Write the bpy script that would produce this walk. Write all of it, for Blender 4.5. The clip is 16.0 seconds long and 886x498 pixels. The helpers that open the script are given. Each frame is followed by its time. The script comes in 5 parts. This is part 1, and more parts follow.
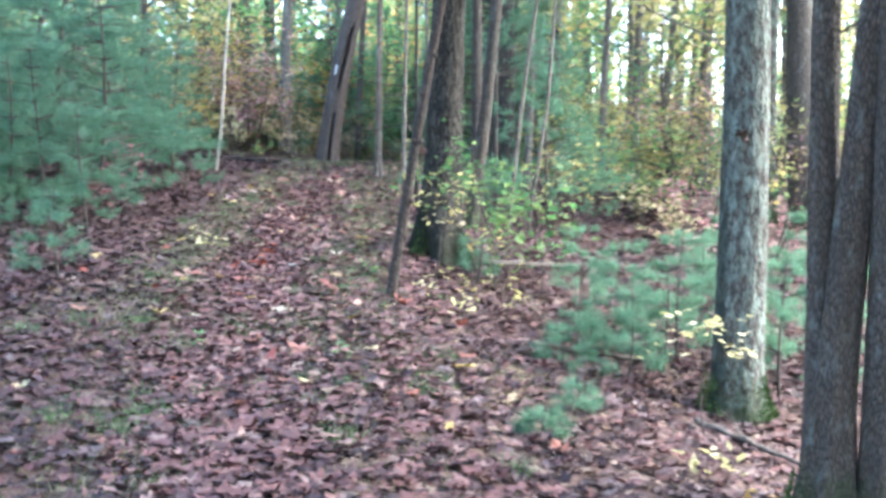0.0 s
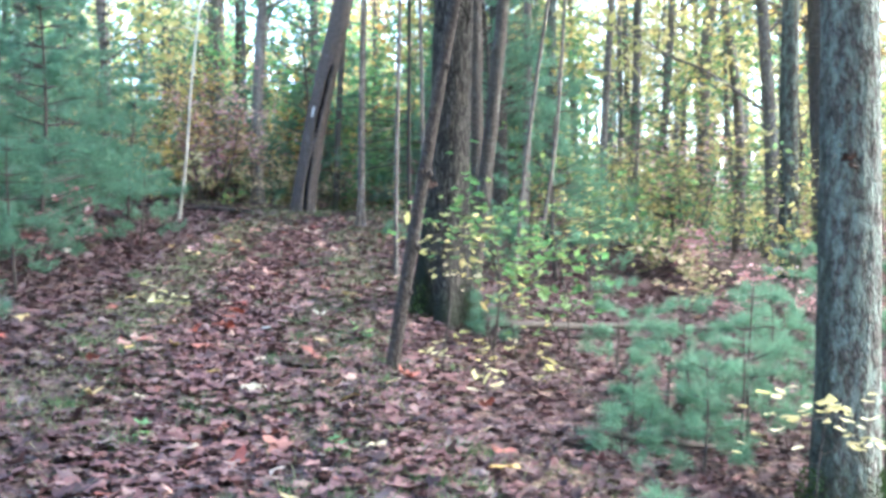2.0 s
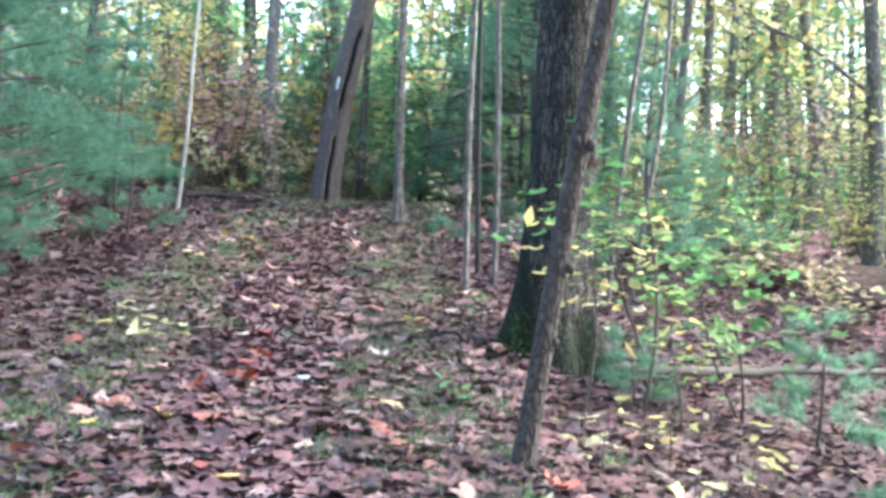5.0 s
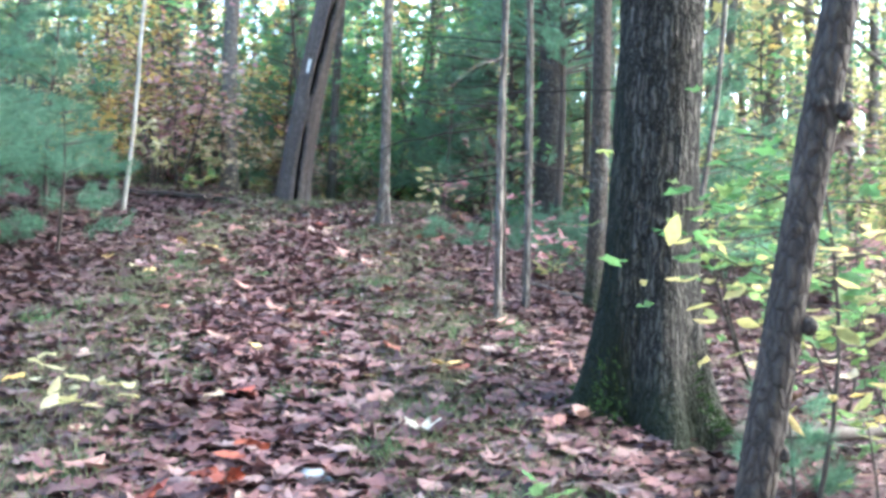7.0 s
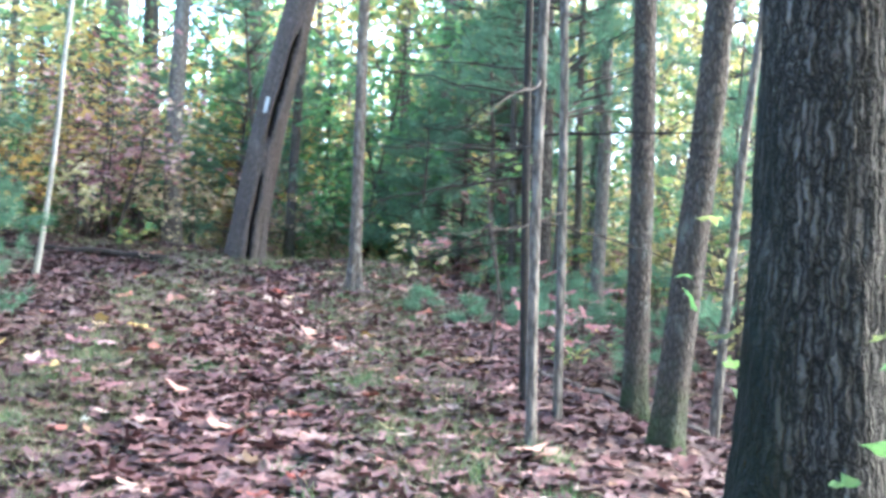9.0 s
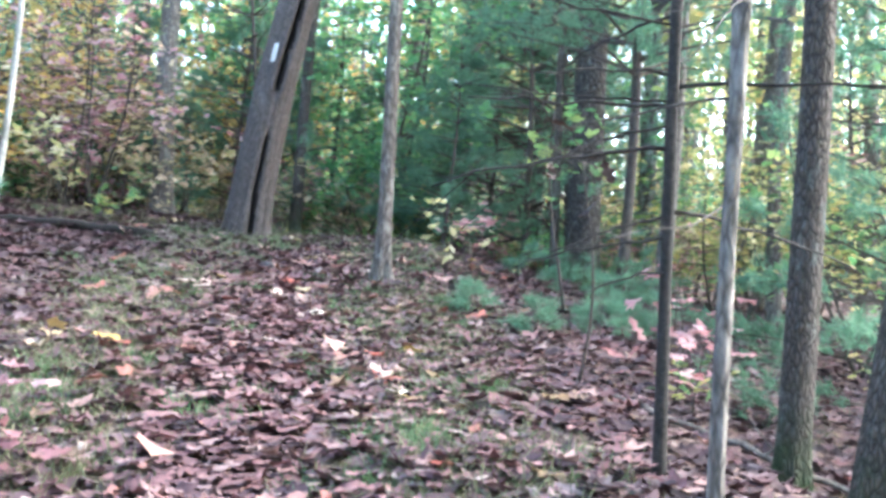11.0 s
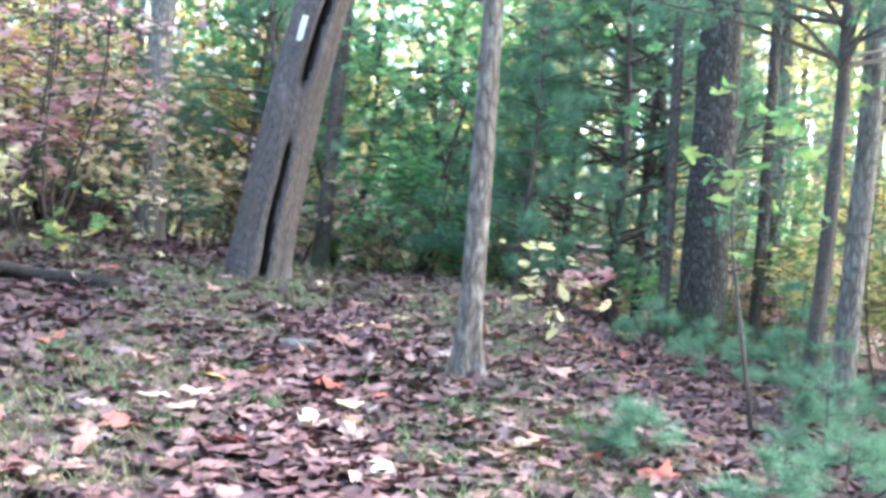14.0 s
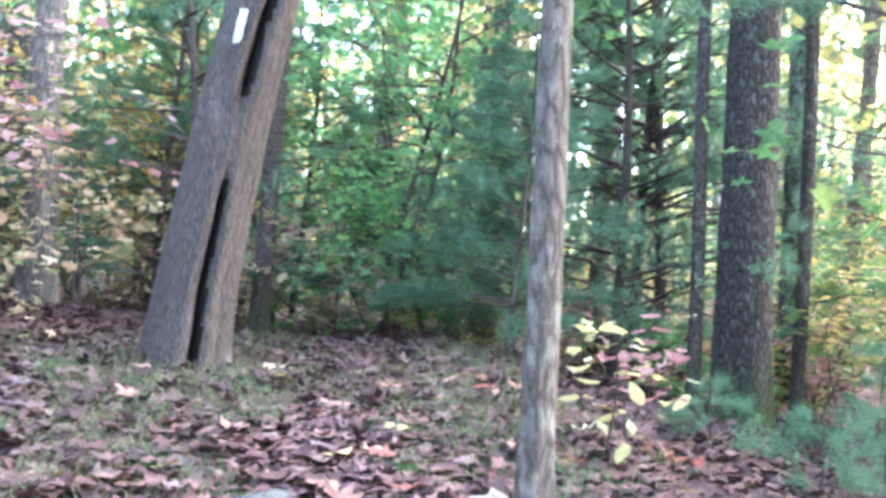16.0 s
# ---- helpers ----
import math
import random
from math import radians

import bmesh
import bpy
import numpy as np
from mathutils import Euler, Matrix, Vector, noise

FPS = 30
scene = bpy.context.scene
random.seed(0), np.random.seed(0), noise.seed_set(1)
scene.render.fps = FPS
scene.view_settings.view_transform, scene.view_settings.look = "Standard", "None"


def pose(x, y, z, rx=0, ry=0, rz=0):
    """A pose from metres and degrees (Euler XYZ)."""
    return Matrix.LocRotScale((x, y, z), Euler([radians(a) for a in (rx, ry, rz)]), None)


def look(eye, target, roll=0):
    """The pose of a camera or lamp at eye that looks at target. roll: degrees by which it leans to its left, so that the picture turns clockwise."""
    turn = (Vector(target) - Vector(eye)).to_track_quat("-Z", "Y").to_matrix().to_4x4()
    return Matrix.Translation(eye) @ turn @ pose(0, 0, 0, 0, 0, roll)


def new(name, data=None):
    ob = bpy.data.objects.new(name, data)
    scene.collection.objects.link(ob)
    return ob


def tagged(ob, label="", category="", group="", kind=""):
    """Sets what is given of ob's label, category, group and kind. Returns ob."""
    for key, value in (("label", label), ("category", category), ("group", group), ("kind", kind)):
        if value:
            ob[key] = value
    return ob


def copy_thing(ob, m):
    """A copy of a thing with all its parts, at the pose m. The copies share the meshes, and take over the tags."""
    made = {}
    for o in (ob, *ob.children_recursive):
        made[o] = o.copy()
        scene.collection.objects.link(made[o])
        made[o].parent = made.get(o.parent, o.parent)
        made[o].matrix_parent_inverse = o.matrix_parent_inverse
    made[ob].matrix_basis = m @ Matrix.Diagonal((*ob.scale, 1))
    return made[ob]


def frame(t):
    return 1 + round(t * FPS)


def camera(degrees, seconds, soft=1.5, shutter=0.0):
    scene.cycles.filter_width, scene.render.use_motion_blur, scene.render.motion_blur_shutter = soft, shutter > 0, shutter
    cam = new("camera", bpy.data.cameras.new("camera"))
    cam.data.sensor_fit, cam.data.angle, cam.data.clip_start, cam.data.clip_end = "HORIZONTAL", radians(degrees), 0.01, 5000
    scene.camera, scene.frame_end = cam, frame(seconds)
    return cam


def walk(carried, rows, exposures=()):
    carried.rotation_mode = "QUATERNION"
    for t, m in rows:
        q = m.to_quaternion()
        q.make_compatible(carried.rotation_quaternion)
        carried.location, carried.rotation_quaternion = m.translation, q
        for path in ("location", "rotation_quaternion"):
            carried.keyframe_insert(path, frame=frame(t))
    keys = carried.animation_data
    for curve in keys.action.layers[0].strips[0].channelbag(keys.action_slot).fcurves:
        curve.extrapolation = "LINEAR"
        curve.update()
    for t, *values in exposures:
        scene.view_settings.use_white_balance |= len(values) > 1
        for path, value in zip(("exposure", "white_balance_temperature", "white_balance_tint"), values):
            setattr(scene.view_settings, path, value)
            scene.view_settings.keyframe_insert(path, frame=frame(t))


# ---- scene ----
cam = camera(47.5, 16.0, soft=3.4)
METRES, EYE, TILT, LEAN, TURN = 16.0, 1.5, -3.0, 0.0, 0.0
ROWS = [
    (0.0, 0.0, 0.0, 0.0, 0.0, 0.0, -0.0),
    (0.5, -0.0015, 0.0298, -0.0003, 0.18, 0.59, 3.17),
    (1.0, -0.0105, 0.0607, -0.0025, 1.24, 1.58, 2.23),
    (1.5, -0.0191, 0.0898, -0.0011, -0.94, 1.95, 1.62),
    (2.0, -0.0209, 0.1203, 0.0002, -1.7, 3.32, 0.23),
    (2.5, -0.0297, 0.1507, 0.0013, -2.94, 3.06, -1.66),
    (3.0, -0.0352, 0.1785, 0.0015, -4.22, 2.61, 0.24),
    (3.5, -0.0389, 0.2102, 0.005, -2.86, 2.84, 0.68),
    (6.0, -0.0785, 0.3679, 0.0245, -1.62, 2.8, -1.16),
    (6.5, -0.0843, 0.3988, 0.0255, -1.66, 4.49, 0.35),
    (7.0, -0.0894, 0.4289, 0.0319, -4.48, 2.68, -0.43),
    (7.5, -0.0884, 0.4595, 0.038, -4.52, 4.03, 1.41),
    (8.0, -0.0928, 0.4914, 0.0436, -7.06, 3.93, -1.69),
    (8.5, -0.0953, 0.5161, 0.0465, -8.27, 4.74, -0.8),
    (9.0, -0.0994, 0.5459, 0.0519, -7.28, 5.48, -0.83),
    (9.5, -0.1091, 0.5744, 0.0587, -8.28, 3.97, -2.51),
    (10.0, -0.1078, 0.6048, 0.0636, -7.35, 3.89, -1.33),
    (12.5, -0.1208, 0.7497, 0.0857, -8.33, 2.99, -3.62),
    (13.0, -0.1177, 0.7812, 0.0949, -7.76, 3.37, -2.04),
    (13.5, -0.1219, 0.8161, 0.1027, -8.44, 2.47, -3.4),
    (14.0, -0.1261, 0.8468, 0.1045, -7.27, 3.66, -3.41),
    (14.5, -0.1304, 0.8792, 0.1124, -5.87, 4.35, -3.37),
    (15.0, -0.139, 0.9085, 0.1226, -9.04, 3.47, -1.68),
    (15.5, -0.1388, 0.9369, 0.13, -10.66, 3.1, -1.73),
    (16.0, -0.1411, 0.967, 0.1294, -12.22, 4.8, -1.8),
]
walk(cam, [(t, pose(0, 0, EYE, TILT, LEAN, TURN) @ pose(METRES * x, METRES * y, METRES * z, 90 + pitch, roll, yaw)) for t, x, y, z, yaw, pitch, roll in ROWS],
     [(0.0, 3.95, 5500, 5), (3.0, 3.83, 5480, 4), (6.5, 4.0, 5480, 4), (9.0, 4.17, 5500, 4), (13.5, 4.55, 5560, 5), (16.0, 4.88, 5700, 10)])

# ---- world, sun, exposure ----
world = bpy.data.worlds.new("world")
scene.world = world
world.use_nodes = True
wn, wl = world.node_tree.nodes, world.node_tree.links
sky = wn.new("ShaderNodeTexSky")
sky.sky_type, sky.sun_disc = "NISHITA", False
SUN_UP, SUN_TURN = 42.0, 82.0
sky.sun_elevation, sky.sun_rotation = radians(SUN_UP), radians(SUN_TURN)
sky.air_density, sky.dust_density, sky.ozone_density = 1.0, 4.0, 0.6
wl.new(sky.outputs[0], wn["Background"].inputs[0])
wn["Background"].inputs[1].default_value = 0.15
sun = new("sun", bpy.data.lights.new("sun", "SUN"))
sun.data.energy, sun.data.angle, sun.data.color = 0.88, radians(35), (1.0, 0.95, 0.88)
sun_way = Vector((math.sin(radians(SUN_TURN)) * math.cos(radians(SUN_UP)),
                  math.cos(radians(SUN_TURN)) * math.cos(radians(SUN_UP)), math.sin(radians(SUN_UP))))
sun.matrix_world = look(sun_way * 60, (0, 0, 0))

# ---- materials ----


def ramp_node(nt, colors):
    node = nt.nodes.new("ShaderNodeValToRGB")
    el = node.color_ramp.elements
    while len(el) < len(colors):
        el.new(0.5)
    for i, c in enumerate(colors):
        pos, col = c if len(c) == 2 else (i / max(1, len(colors) - 1), c)
        el[i].position, el[i].color = pos, (*col, 1)
    return node


def noise_node(nt, vec, scale, detail=4.0, rough=0.6):
    n = nt.nodes.new("ShaderNodeTexNoise")
    n.inputs["Scale"].default_value, n.inputs["Detail"].default_value, n.inputs["Roughness"].default_value = scale, detail, rough
    if vec is not None:
        nt.links.new(vec, n.inputs["Vector"])
    return n


def mixed(nt, a, b, fac, mode="MIX"):
    m = nt.nodes.new("ShaderNodeMix")
    m.data_type, m.blend_type = "RGBA", mode
    for sock, v in ((m.inputs[0], fac), (m.inputs[6], a), (m.inputs[7], b)):
        if hasattr(v, "is_linked"):
            nt.links.new(v, sock)
        elif isinstance(v, (int, float)):
            sock.default_value = v
        else:
            sock.default_value = (*v, 1)
    return m.outputs[2]


def coords(nt, stretch=(1, 1, 1)):
    tc = nt.nodes.new("ShaderNodeTexCoord")
    mp = nt.nodes.new("ShaderNodeMapping")
    mp.inputs["Scale"].default_value = stretch
    nt.links.new(tc.outputs["Object"], mp.inputs["Vector"])
    return mp.outputs[0]


def fresh(name, rough=0.8):
    m = bpy.data.materials.new(name)
    m.use_nodes = True
    b = m.node_tree.nodes["Principled BSDF"]
    b.inputs["Roughness"].default_value = rough
    b.inputs["Specular IOR Level"].default_value = 0.3
    return m, m.node_tree, b


def leaf_material(name, colors, through_light=0.35, rough=0.6, per_object=False):
    """Leaves whose colour differs from leaf to leaf, with mottling, that let some light through."""
    m, nt, b = fresh(name, rough)
    if per_object:
        rnd = nt.nodes.new("ShaderNodeObjectInfo").outputs["Random"]
    else:
        rnd = nt.nodes.new("ShaderNodeNewGeometry").outputs["Random Per Island"]
    r = ramp_node(nt, colors)
    nt.links.new(rnd, r.inputs[0])
    n = noise_node(nt, coords(nt), 45.0, 3.0)
    mott = ramp_node(nt, [(0.3, (0.68, 0.66, 0.64)), (0.7, (1.18, 1.16, 1.14))])
    nt.links.new(n.outputs["Fac"], mott.inputs[0])
    col = mixed(nt, r.outputs[0], mott.outputs[0], 0.8, "MULTIPLY")
    nt.links.new(col, b.inputs["Base Color"])
    if through_light > 0:
        tr = nt.nodes.new("ShaderNodeBsdfTranslucent")
        nt.links.new(col, tr.inputs[0])
        mx = nt.nodes.new("ShaderNodeMixShader")
        mx.inputs[0].default_value = through_light
        nt.links.new(b.outputs[0], mx.inputs[1])
        nt.links.new(tr.outputs[0], mx.inputs[2])
        nt.links.new(mx.outputs[0], nt.nodes["Material Output"].inputs[0])
    return m


def bark_material(name, dark, light, stretch, lichen=(0.35, 0.42, 0.38), lichen_amount=0.3, moss=0.0, bump=0.6, patch=1.0, dark_flank=0.0):
    """Furrowed bark: long plates, dark cracks, pale lichen blots and, near the root, moss."""
    m, nt, b = fresh(name, 0.9)
    v = coords(nt, stretch)
    wob = noise_node(nt, v, 0.8, 4.0)
    vor = nt.nodes.new("ShaderNodeTexVoronoi")
    vor.feature = "DISTANCE_TO_EDGE"
    vor.inputs["Scale"].default_value = 1.0
    vor.inputs["Randomness"].default_value = 1.0
    add = nt.nodes.new("ShaderNodeVectorMath")
    add.operation = "MULTIPLY_ADD"
    nt.links.new(wob.outputs["Color"], add.inputs[0])
    add.inputs[1].default_value = (0.9, 0.9, 0.9)
    nt.links.new(v, add.inputs[2])
    nt.links.new(add.outputs[0], vor.inputs["Vector"])
    plate = ramp_node(nt, [(0.0, dark), (0.10, tuple(0.55 * a + 0.45 * c for a, c in zip(dark, light))), (0.35, light)])
    nt.links.new(vor.outputs["Distance"], plate.inputs[0])
    fine = noise_node(nt, coords(nt, (80, 80, 28)), 1.0, 6.0, 0.7)
    fr = ramp_node(nt, [(0.32, (0.5, 0.49, 0.48)), (0.68, (1.35, 1.33, 1.3))])
    nt.links.new(fine.outputs["Fac"], fr.inputs[0])
    col = mixed(nt, plate.outputs[0], fr.outputs[0], 0.75, "MULTIPLY")
    big = noise_node(nt, coords(nt, (5 * patch, 5 * patch, 2.2 * patch)), 1.0, 5.0, 0.7)
    lr = ramp_node(nt, [(0.62 - 0.25 * lichen_amount, (0, 0, 0)), (0.78 - 0.2 * lichen_amount, (1, 1, 1))])
    nt.links.new(big.outputs["Fac"], lr.inputs[0])
    lf = nt.nodes.new("ShaderNodeMath")
    lf.operation = "MULTIPLY"
    nt.links.new(lr.outputs[0], lf.inputs[0])
    lf.inputs[1].default_value = 0.75
    col = mixed(nt, col, lichen, lf.outputs[0])
    if moss > 0:
        sep = nt.nodes.new("ShaderNodeSeparateXYZ")
        nt.links.new(nt.nodes["Texture Coordinate"].outputs["Object"], sep.inputs[0])
        nm = noise_node(nt, coords(nt), 9.0, 4.0)
        h = nt.nodes.new("ShaderNodeMath")
        h.operation = "MULTIPLY_ADD"
        nt.links.new(nm.outputs["Fac"], h.inputs[0])
        h.inputs[1].default_value = -0.9
        nt.links.new(sep.outputs[2], h.inputs[2])
        mr = ramp_node(nt, [(0.0, (1, 1, 1)), (0.5, (0, 0, 0))])
        sh = nt.nodes.new("ShaderNodeMath")
        sh.operation = "ADD"
        nt.links.new(h.outputs[0], sh.inputs[0])
        sh.inputs[1].default_value = 0.55 - moss
        nt.links.new(sh.outputs[0], mr.inputs[0])
        col = mixed(nt, col, (0.04, 0.06, 0.022), mr.outputs[0])
    if dark_flank > 0:
        # shaded flank painted in as colour: a dark green-black streak on the -x side
        sp = nt.nodes.new("ShaderNodeSeparateXYZ")
        nt.links.new(nt.nodes["Texture Coordinate"].outputs["Object"], sp.inputs[0])
        na = noise_node(nt, coords(nt, (14, 14, 2.5)), 1.0, 5.0, 0.7)
        ma = nt.nodes.new("ShaderNodeMath")
        ma.operation = "MULTIPLY_ADD"
        nt.links.new(na.outputs["Fac"], ma.inputs[0])
        ma.inputs[1].default_value = 0.13
        nt.links.new(sp.outputs[0], ma.inputs[2])
        mb = nt.nodes.new("ShaderNodeMath")
        nt.links.new(ma.outputs[0], mb.inputs[0])
        mb.inputs[1].default_value = 0.2
        ra = ramp_node(nt, [(0.13, (1, 1, 1)), (0.18, (0, 0, 0))])
        nt.links.new(mb.outputs[0], ra.inputs[0])
        fa = nt.nodes.new("ShaderNodeMath")
        fa.operation = "MULTIPLY"
        nt.links.new(ra.outputs[0], fa.inputs[0])
        fa.inputs[1].default_value = dark_flank
        col = mixed(nt, col, (0.02, 0.028, 0.02), fa.outputs[0])
    nt.links.new(col, b.inputs["Base Color"])
    hs = nt.nodes.new("ShaderNodeMath")
    hs.operation = "MULTIPLY_ADD"
    nt.links.new(fine.outputs["Fac"], hs.inputs[0])
    hs.inputs[1].default_value = 0.18
    vr = ramp_node(nt, [(0.0, (0, 0, 0)), (0.4, (1, 1, 1))])
    nt.links.new(vor.outputs["Distance"], vr.inputs[0])
    nt.links.new(vr.outputs[0], hs.inputs[2])
    bp = nt.nodes.new("ShaderNodeBump")
    bp.inputs["Strength"].default_value, bp.inputs["Distance"].default_value = bump, 0.02
    nt.links.new(hs.outputs[0], bp.inputs["Height"])
    nt.links.new(bp.outputs[0], b.inputs["Normal"])
    return m


def plain_material(name, dark, light, scale=20.0, rough=0.85, bump=0.4):
    m, nt, b = fresh(name, rough)
    n = noise_node(nt, coords(nt), scale, 6.0, 0.65)
    n2 = noise_node(nt, coords(nt), scale / 9, 3.0)
    r = ramp_node(nt, [(0.3, dark), (0.7, light)])
    nt.links.new(n.outputs["Fac"], r.inputs[0])
    r2 = ramp_node(nt, [(0.35, (0.7, 0.7, 0.7)), (0.65, (1.15, 1.15, 1.15))])
    nt.links.new(n2.outputs["Fac"], r2.inputs[0])
    nt.links.new(mixed(nt, r.outputs[0], r2.outputs[0], 1.0, "MULTIPLY"), b.inputs["Base Color"])
    bp = nt.nodes.new("ShaderNodeBump")
    bp.inputs["Strength"].default_value, bp.inputs["Distance"].default_value = bump, 0.01
    nt.links.new(n.outputs["Fac"], bp.inputs["Height"])
    nt.links.new(bp.outputs[0], b.inputs["Normal"])
    return m


def soil_material():
    """Matted leaves: leaf-sized blots, each of its own brown, over dark mould."""
    m, nt, bs = fresh("leaf_mould", 0.95)
    v = coords(nt)
    wob = noise_node(nt, v, 14.0, 3.0)
    add = nt.nodes.new("ShaderNodeVectorMath")
    add.operation = "MULTIPLY_ADD"
    nt.links.new(wob.outputs["Color"], add.inputs[0])
    add.inputs[1].default_value = (0.09, 0.09, 0.09)
    nt.links.new(v, add.inputs[2])
    vor = nt.nodes.new("ShaderNodeTexVoronoi")
    vor.inputs["Scale"].default_value = 13.0
    nt.links.new(add.outputs[0], vor.inputs["Vector"])
    sep = nt.nodes.new("ShaderNodeSeparateColor")
    nt.links.new(vor.outputs["Color"], sep.inputs[0])
    r = ramp_node(nt, [(0.0, (0.023, 0.014, 0.013)), (0.3, (0.074, 0.045, 0.041)), (0.6, (0.140, 0.087, 0.078)), (0.85, (0.203, 0.136, 0.121)), (1.0, (0.312, 0.250, 0.222))])
    nt.links.new(sep.outputs[0], r.inputs[0])
    n = noise_node(nt, v, 30.0, 5.0, 0.7)
    r2 = ramp_node(nt, [(0.3, (0.35, 0.33, 0.32)), (0.7, (1.2, 1.15, 1.1))])
    nt.links.new(n.outputs["Fac"], r2.inputs[0])
    col = mixed(nt, r.outputs[0], r2.outputs[0], 0.9, "MULTIPLY")
    g = noise_node(nt, v, 1.1, 4.0)
    gr = ramp_node(nt, [(0.55, (0, 0, 0)), (0.68, (1, 1, 1))])
    nt.links.new(g.outputs["Fac"], gr.inputs[0])
    gf = nt.nodes.new("ShaderNodeMath")
    gf.operation = "MULTIPLY"
    nt.links.new(gr.outputs[0], gf.inputs[0])
    gf.inputs[1].default_value = 0.4
    col = mixed(nt, col, (0.10, 0.11, 0.05), gf.outputs[0])
    nt.links.new(col, bs.inputs["Base Color"])
    bp = nt.nodes.new("ShaderNodeBump")
    bp.inputs["Strength"].default_value, bp.inputs["Distance"].default_value = 0.9, 0.03
    nt.links.new(n.outputs["Fac"], bp.inputs["Height"])
    nt.links.new(bp.outputs[0], bs.inputs["Normal"])
    return m


SOIL = soil_material()
LITTER = leaf_material("dry_leaves", [(0.0, (0.024, 0.014, 0.017)), (0.15, (0.044, 0.025, 0.029)), (0.35, (0.069, 0.039, 0.043)),
                                      (0.55, (0.092, 0.052, 0.058)), (0.7, (0.120, 0.053, 0.055)), (0.84, (0.122, 0.076, 0.082)), (0.97, (0.172, 0.126, 0.133)), (1.0, (0.178, 0.110, 0.058))], 0.1, 0.7)
TRODDEN = leaf_material("trodden_pink_leaves", [(0.0, (0.093, 0.048, 0.049)), (0.4, (0.157, 0.078, 0.082)), (0.75, (0.222, 0.122, 0.121)), (1.0, (0.257, 0.177, 0.168))], 0.08, 0.75)
LOOSE = leaf_material("bright_dry_leaves", [(0.0, (0.279, 0.068, 0.047)), (0.25, (0.312, 0.145, 0.119)), (0.5, (0.377, 0.221, 0.187)), (0.75, (0.410, 0.323, 0.272)),
                                            (0.9, (0.508, 0.357, 0.102)), (1.0, (0.451, 0.425, 0.357))], 0.1, 0.6, True)
NEEDLE = leaf_material("pine_needles", [(0.0, (0.073, 0.158, 0.105)), (0.5, (0.120, 0.243, 0.162)), (1.0, (0.198, 0.328, 0.208))], 0.58, 0.5)
GREEN = leaf_material("green_leaves", [(0.0, (0.111, 0.255, 0.113)), (0.5, (0.158, 0.349, 0.154)), (1.0, (0.270, 0.444, 0.161))], 0.6)
FRESH = leaf_material("light_green_leaves", [(0.0, (0.092, 0.210, 0.078)), (0.6, (0.149, 0.280, 0.104)), (1.0, (0.265, 0.320, 0.117))], 0.6)
YELLOW = leaf_material("yellow_leaves", [(0.0, (0.280, 0.300, 0.120)), (0.4, (0.440, 0.420, 0.180)), (0.8, (0.600, 0.500, 0.225)), (1.0, (0.620, 0.570, 0.420))], 0.6)
MIXED = leaf_material("yellow_green_leaves", [(0.0, (0.103, 0.206, 0.098)), (0.4, (0.207, 0.288, 0.112)), (0.75, (0.414, 0.381, 0.154)), (1.0, (0.598, 0.443, 0.168))], 0.6)
ORANGE = leaf_material("orange_leaves", [(0.0, (0.40, 0.26, 0.08)), (0.5, (0.56, 0.36, 0.12)), (1.0, (0.60, 0.48, 0.17))], 0.6)
PINK = leaf_material("faded_red_leaves", [(0.0, (0.264, 0.116, 0.122)), (0.5, (0.422, 0.233, 0.255)), (1.0, (0.528, 0.377, 0.388))], 0.55)
PALE = leaf_material("pale_yellow_leaves", [(0.0, (0.45, 0.43, 0.18)), (0.6, (0.60, 0.56, 0.32)), (1.0, (0.68, 0.66, 0.48))], 0.55)
RUSSET = leaf_material("russet_understory_leaves", [(0.0, (0.191, 0.250, 0.123)), (0.35, (0.355, 0.316, 0.178)), (0.7, (0.508, 0.368, 0.274)), (1.0, (0.635, 0.552, 0.383))], 0.58)
DEADLEAF = leaf_material("dark_dead_leaves", [(0.0, (0.025, 0.014, 0.011)), (1.0, (0.06, 0.03, 0.022))], 0.05)
TUFT = leaf_material("green_grass", [(0.0, (0.06, 0.13, 0.06)), (0.6, (0.12, 0.22, 0.10)), (1.0, (0.24, 0.30, 0.15))], 0.4)
GRASS = leaf_material("grass_blades", [(0.0, (0.070, 0.096, 0.048)), (0.5, (0.140, 0.168, 0.088)), (1.0, (0.281, 0.272, 0.168))], 0.35)
# last value: how strongly the flank's shade is painted into the bark
GREY_BARK = bark_material("lichen_grey_bark", (0.035, 0.033, 0.03), (0.15, 0.139, 0.125), (45, 45, 15), (0.27, 0.335, 0.295), 0.7, 0.3, 0.9, 3.5, 0.7)


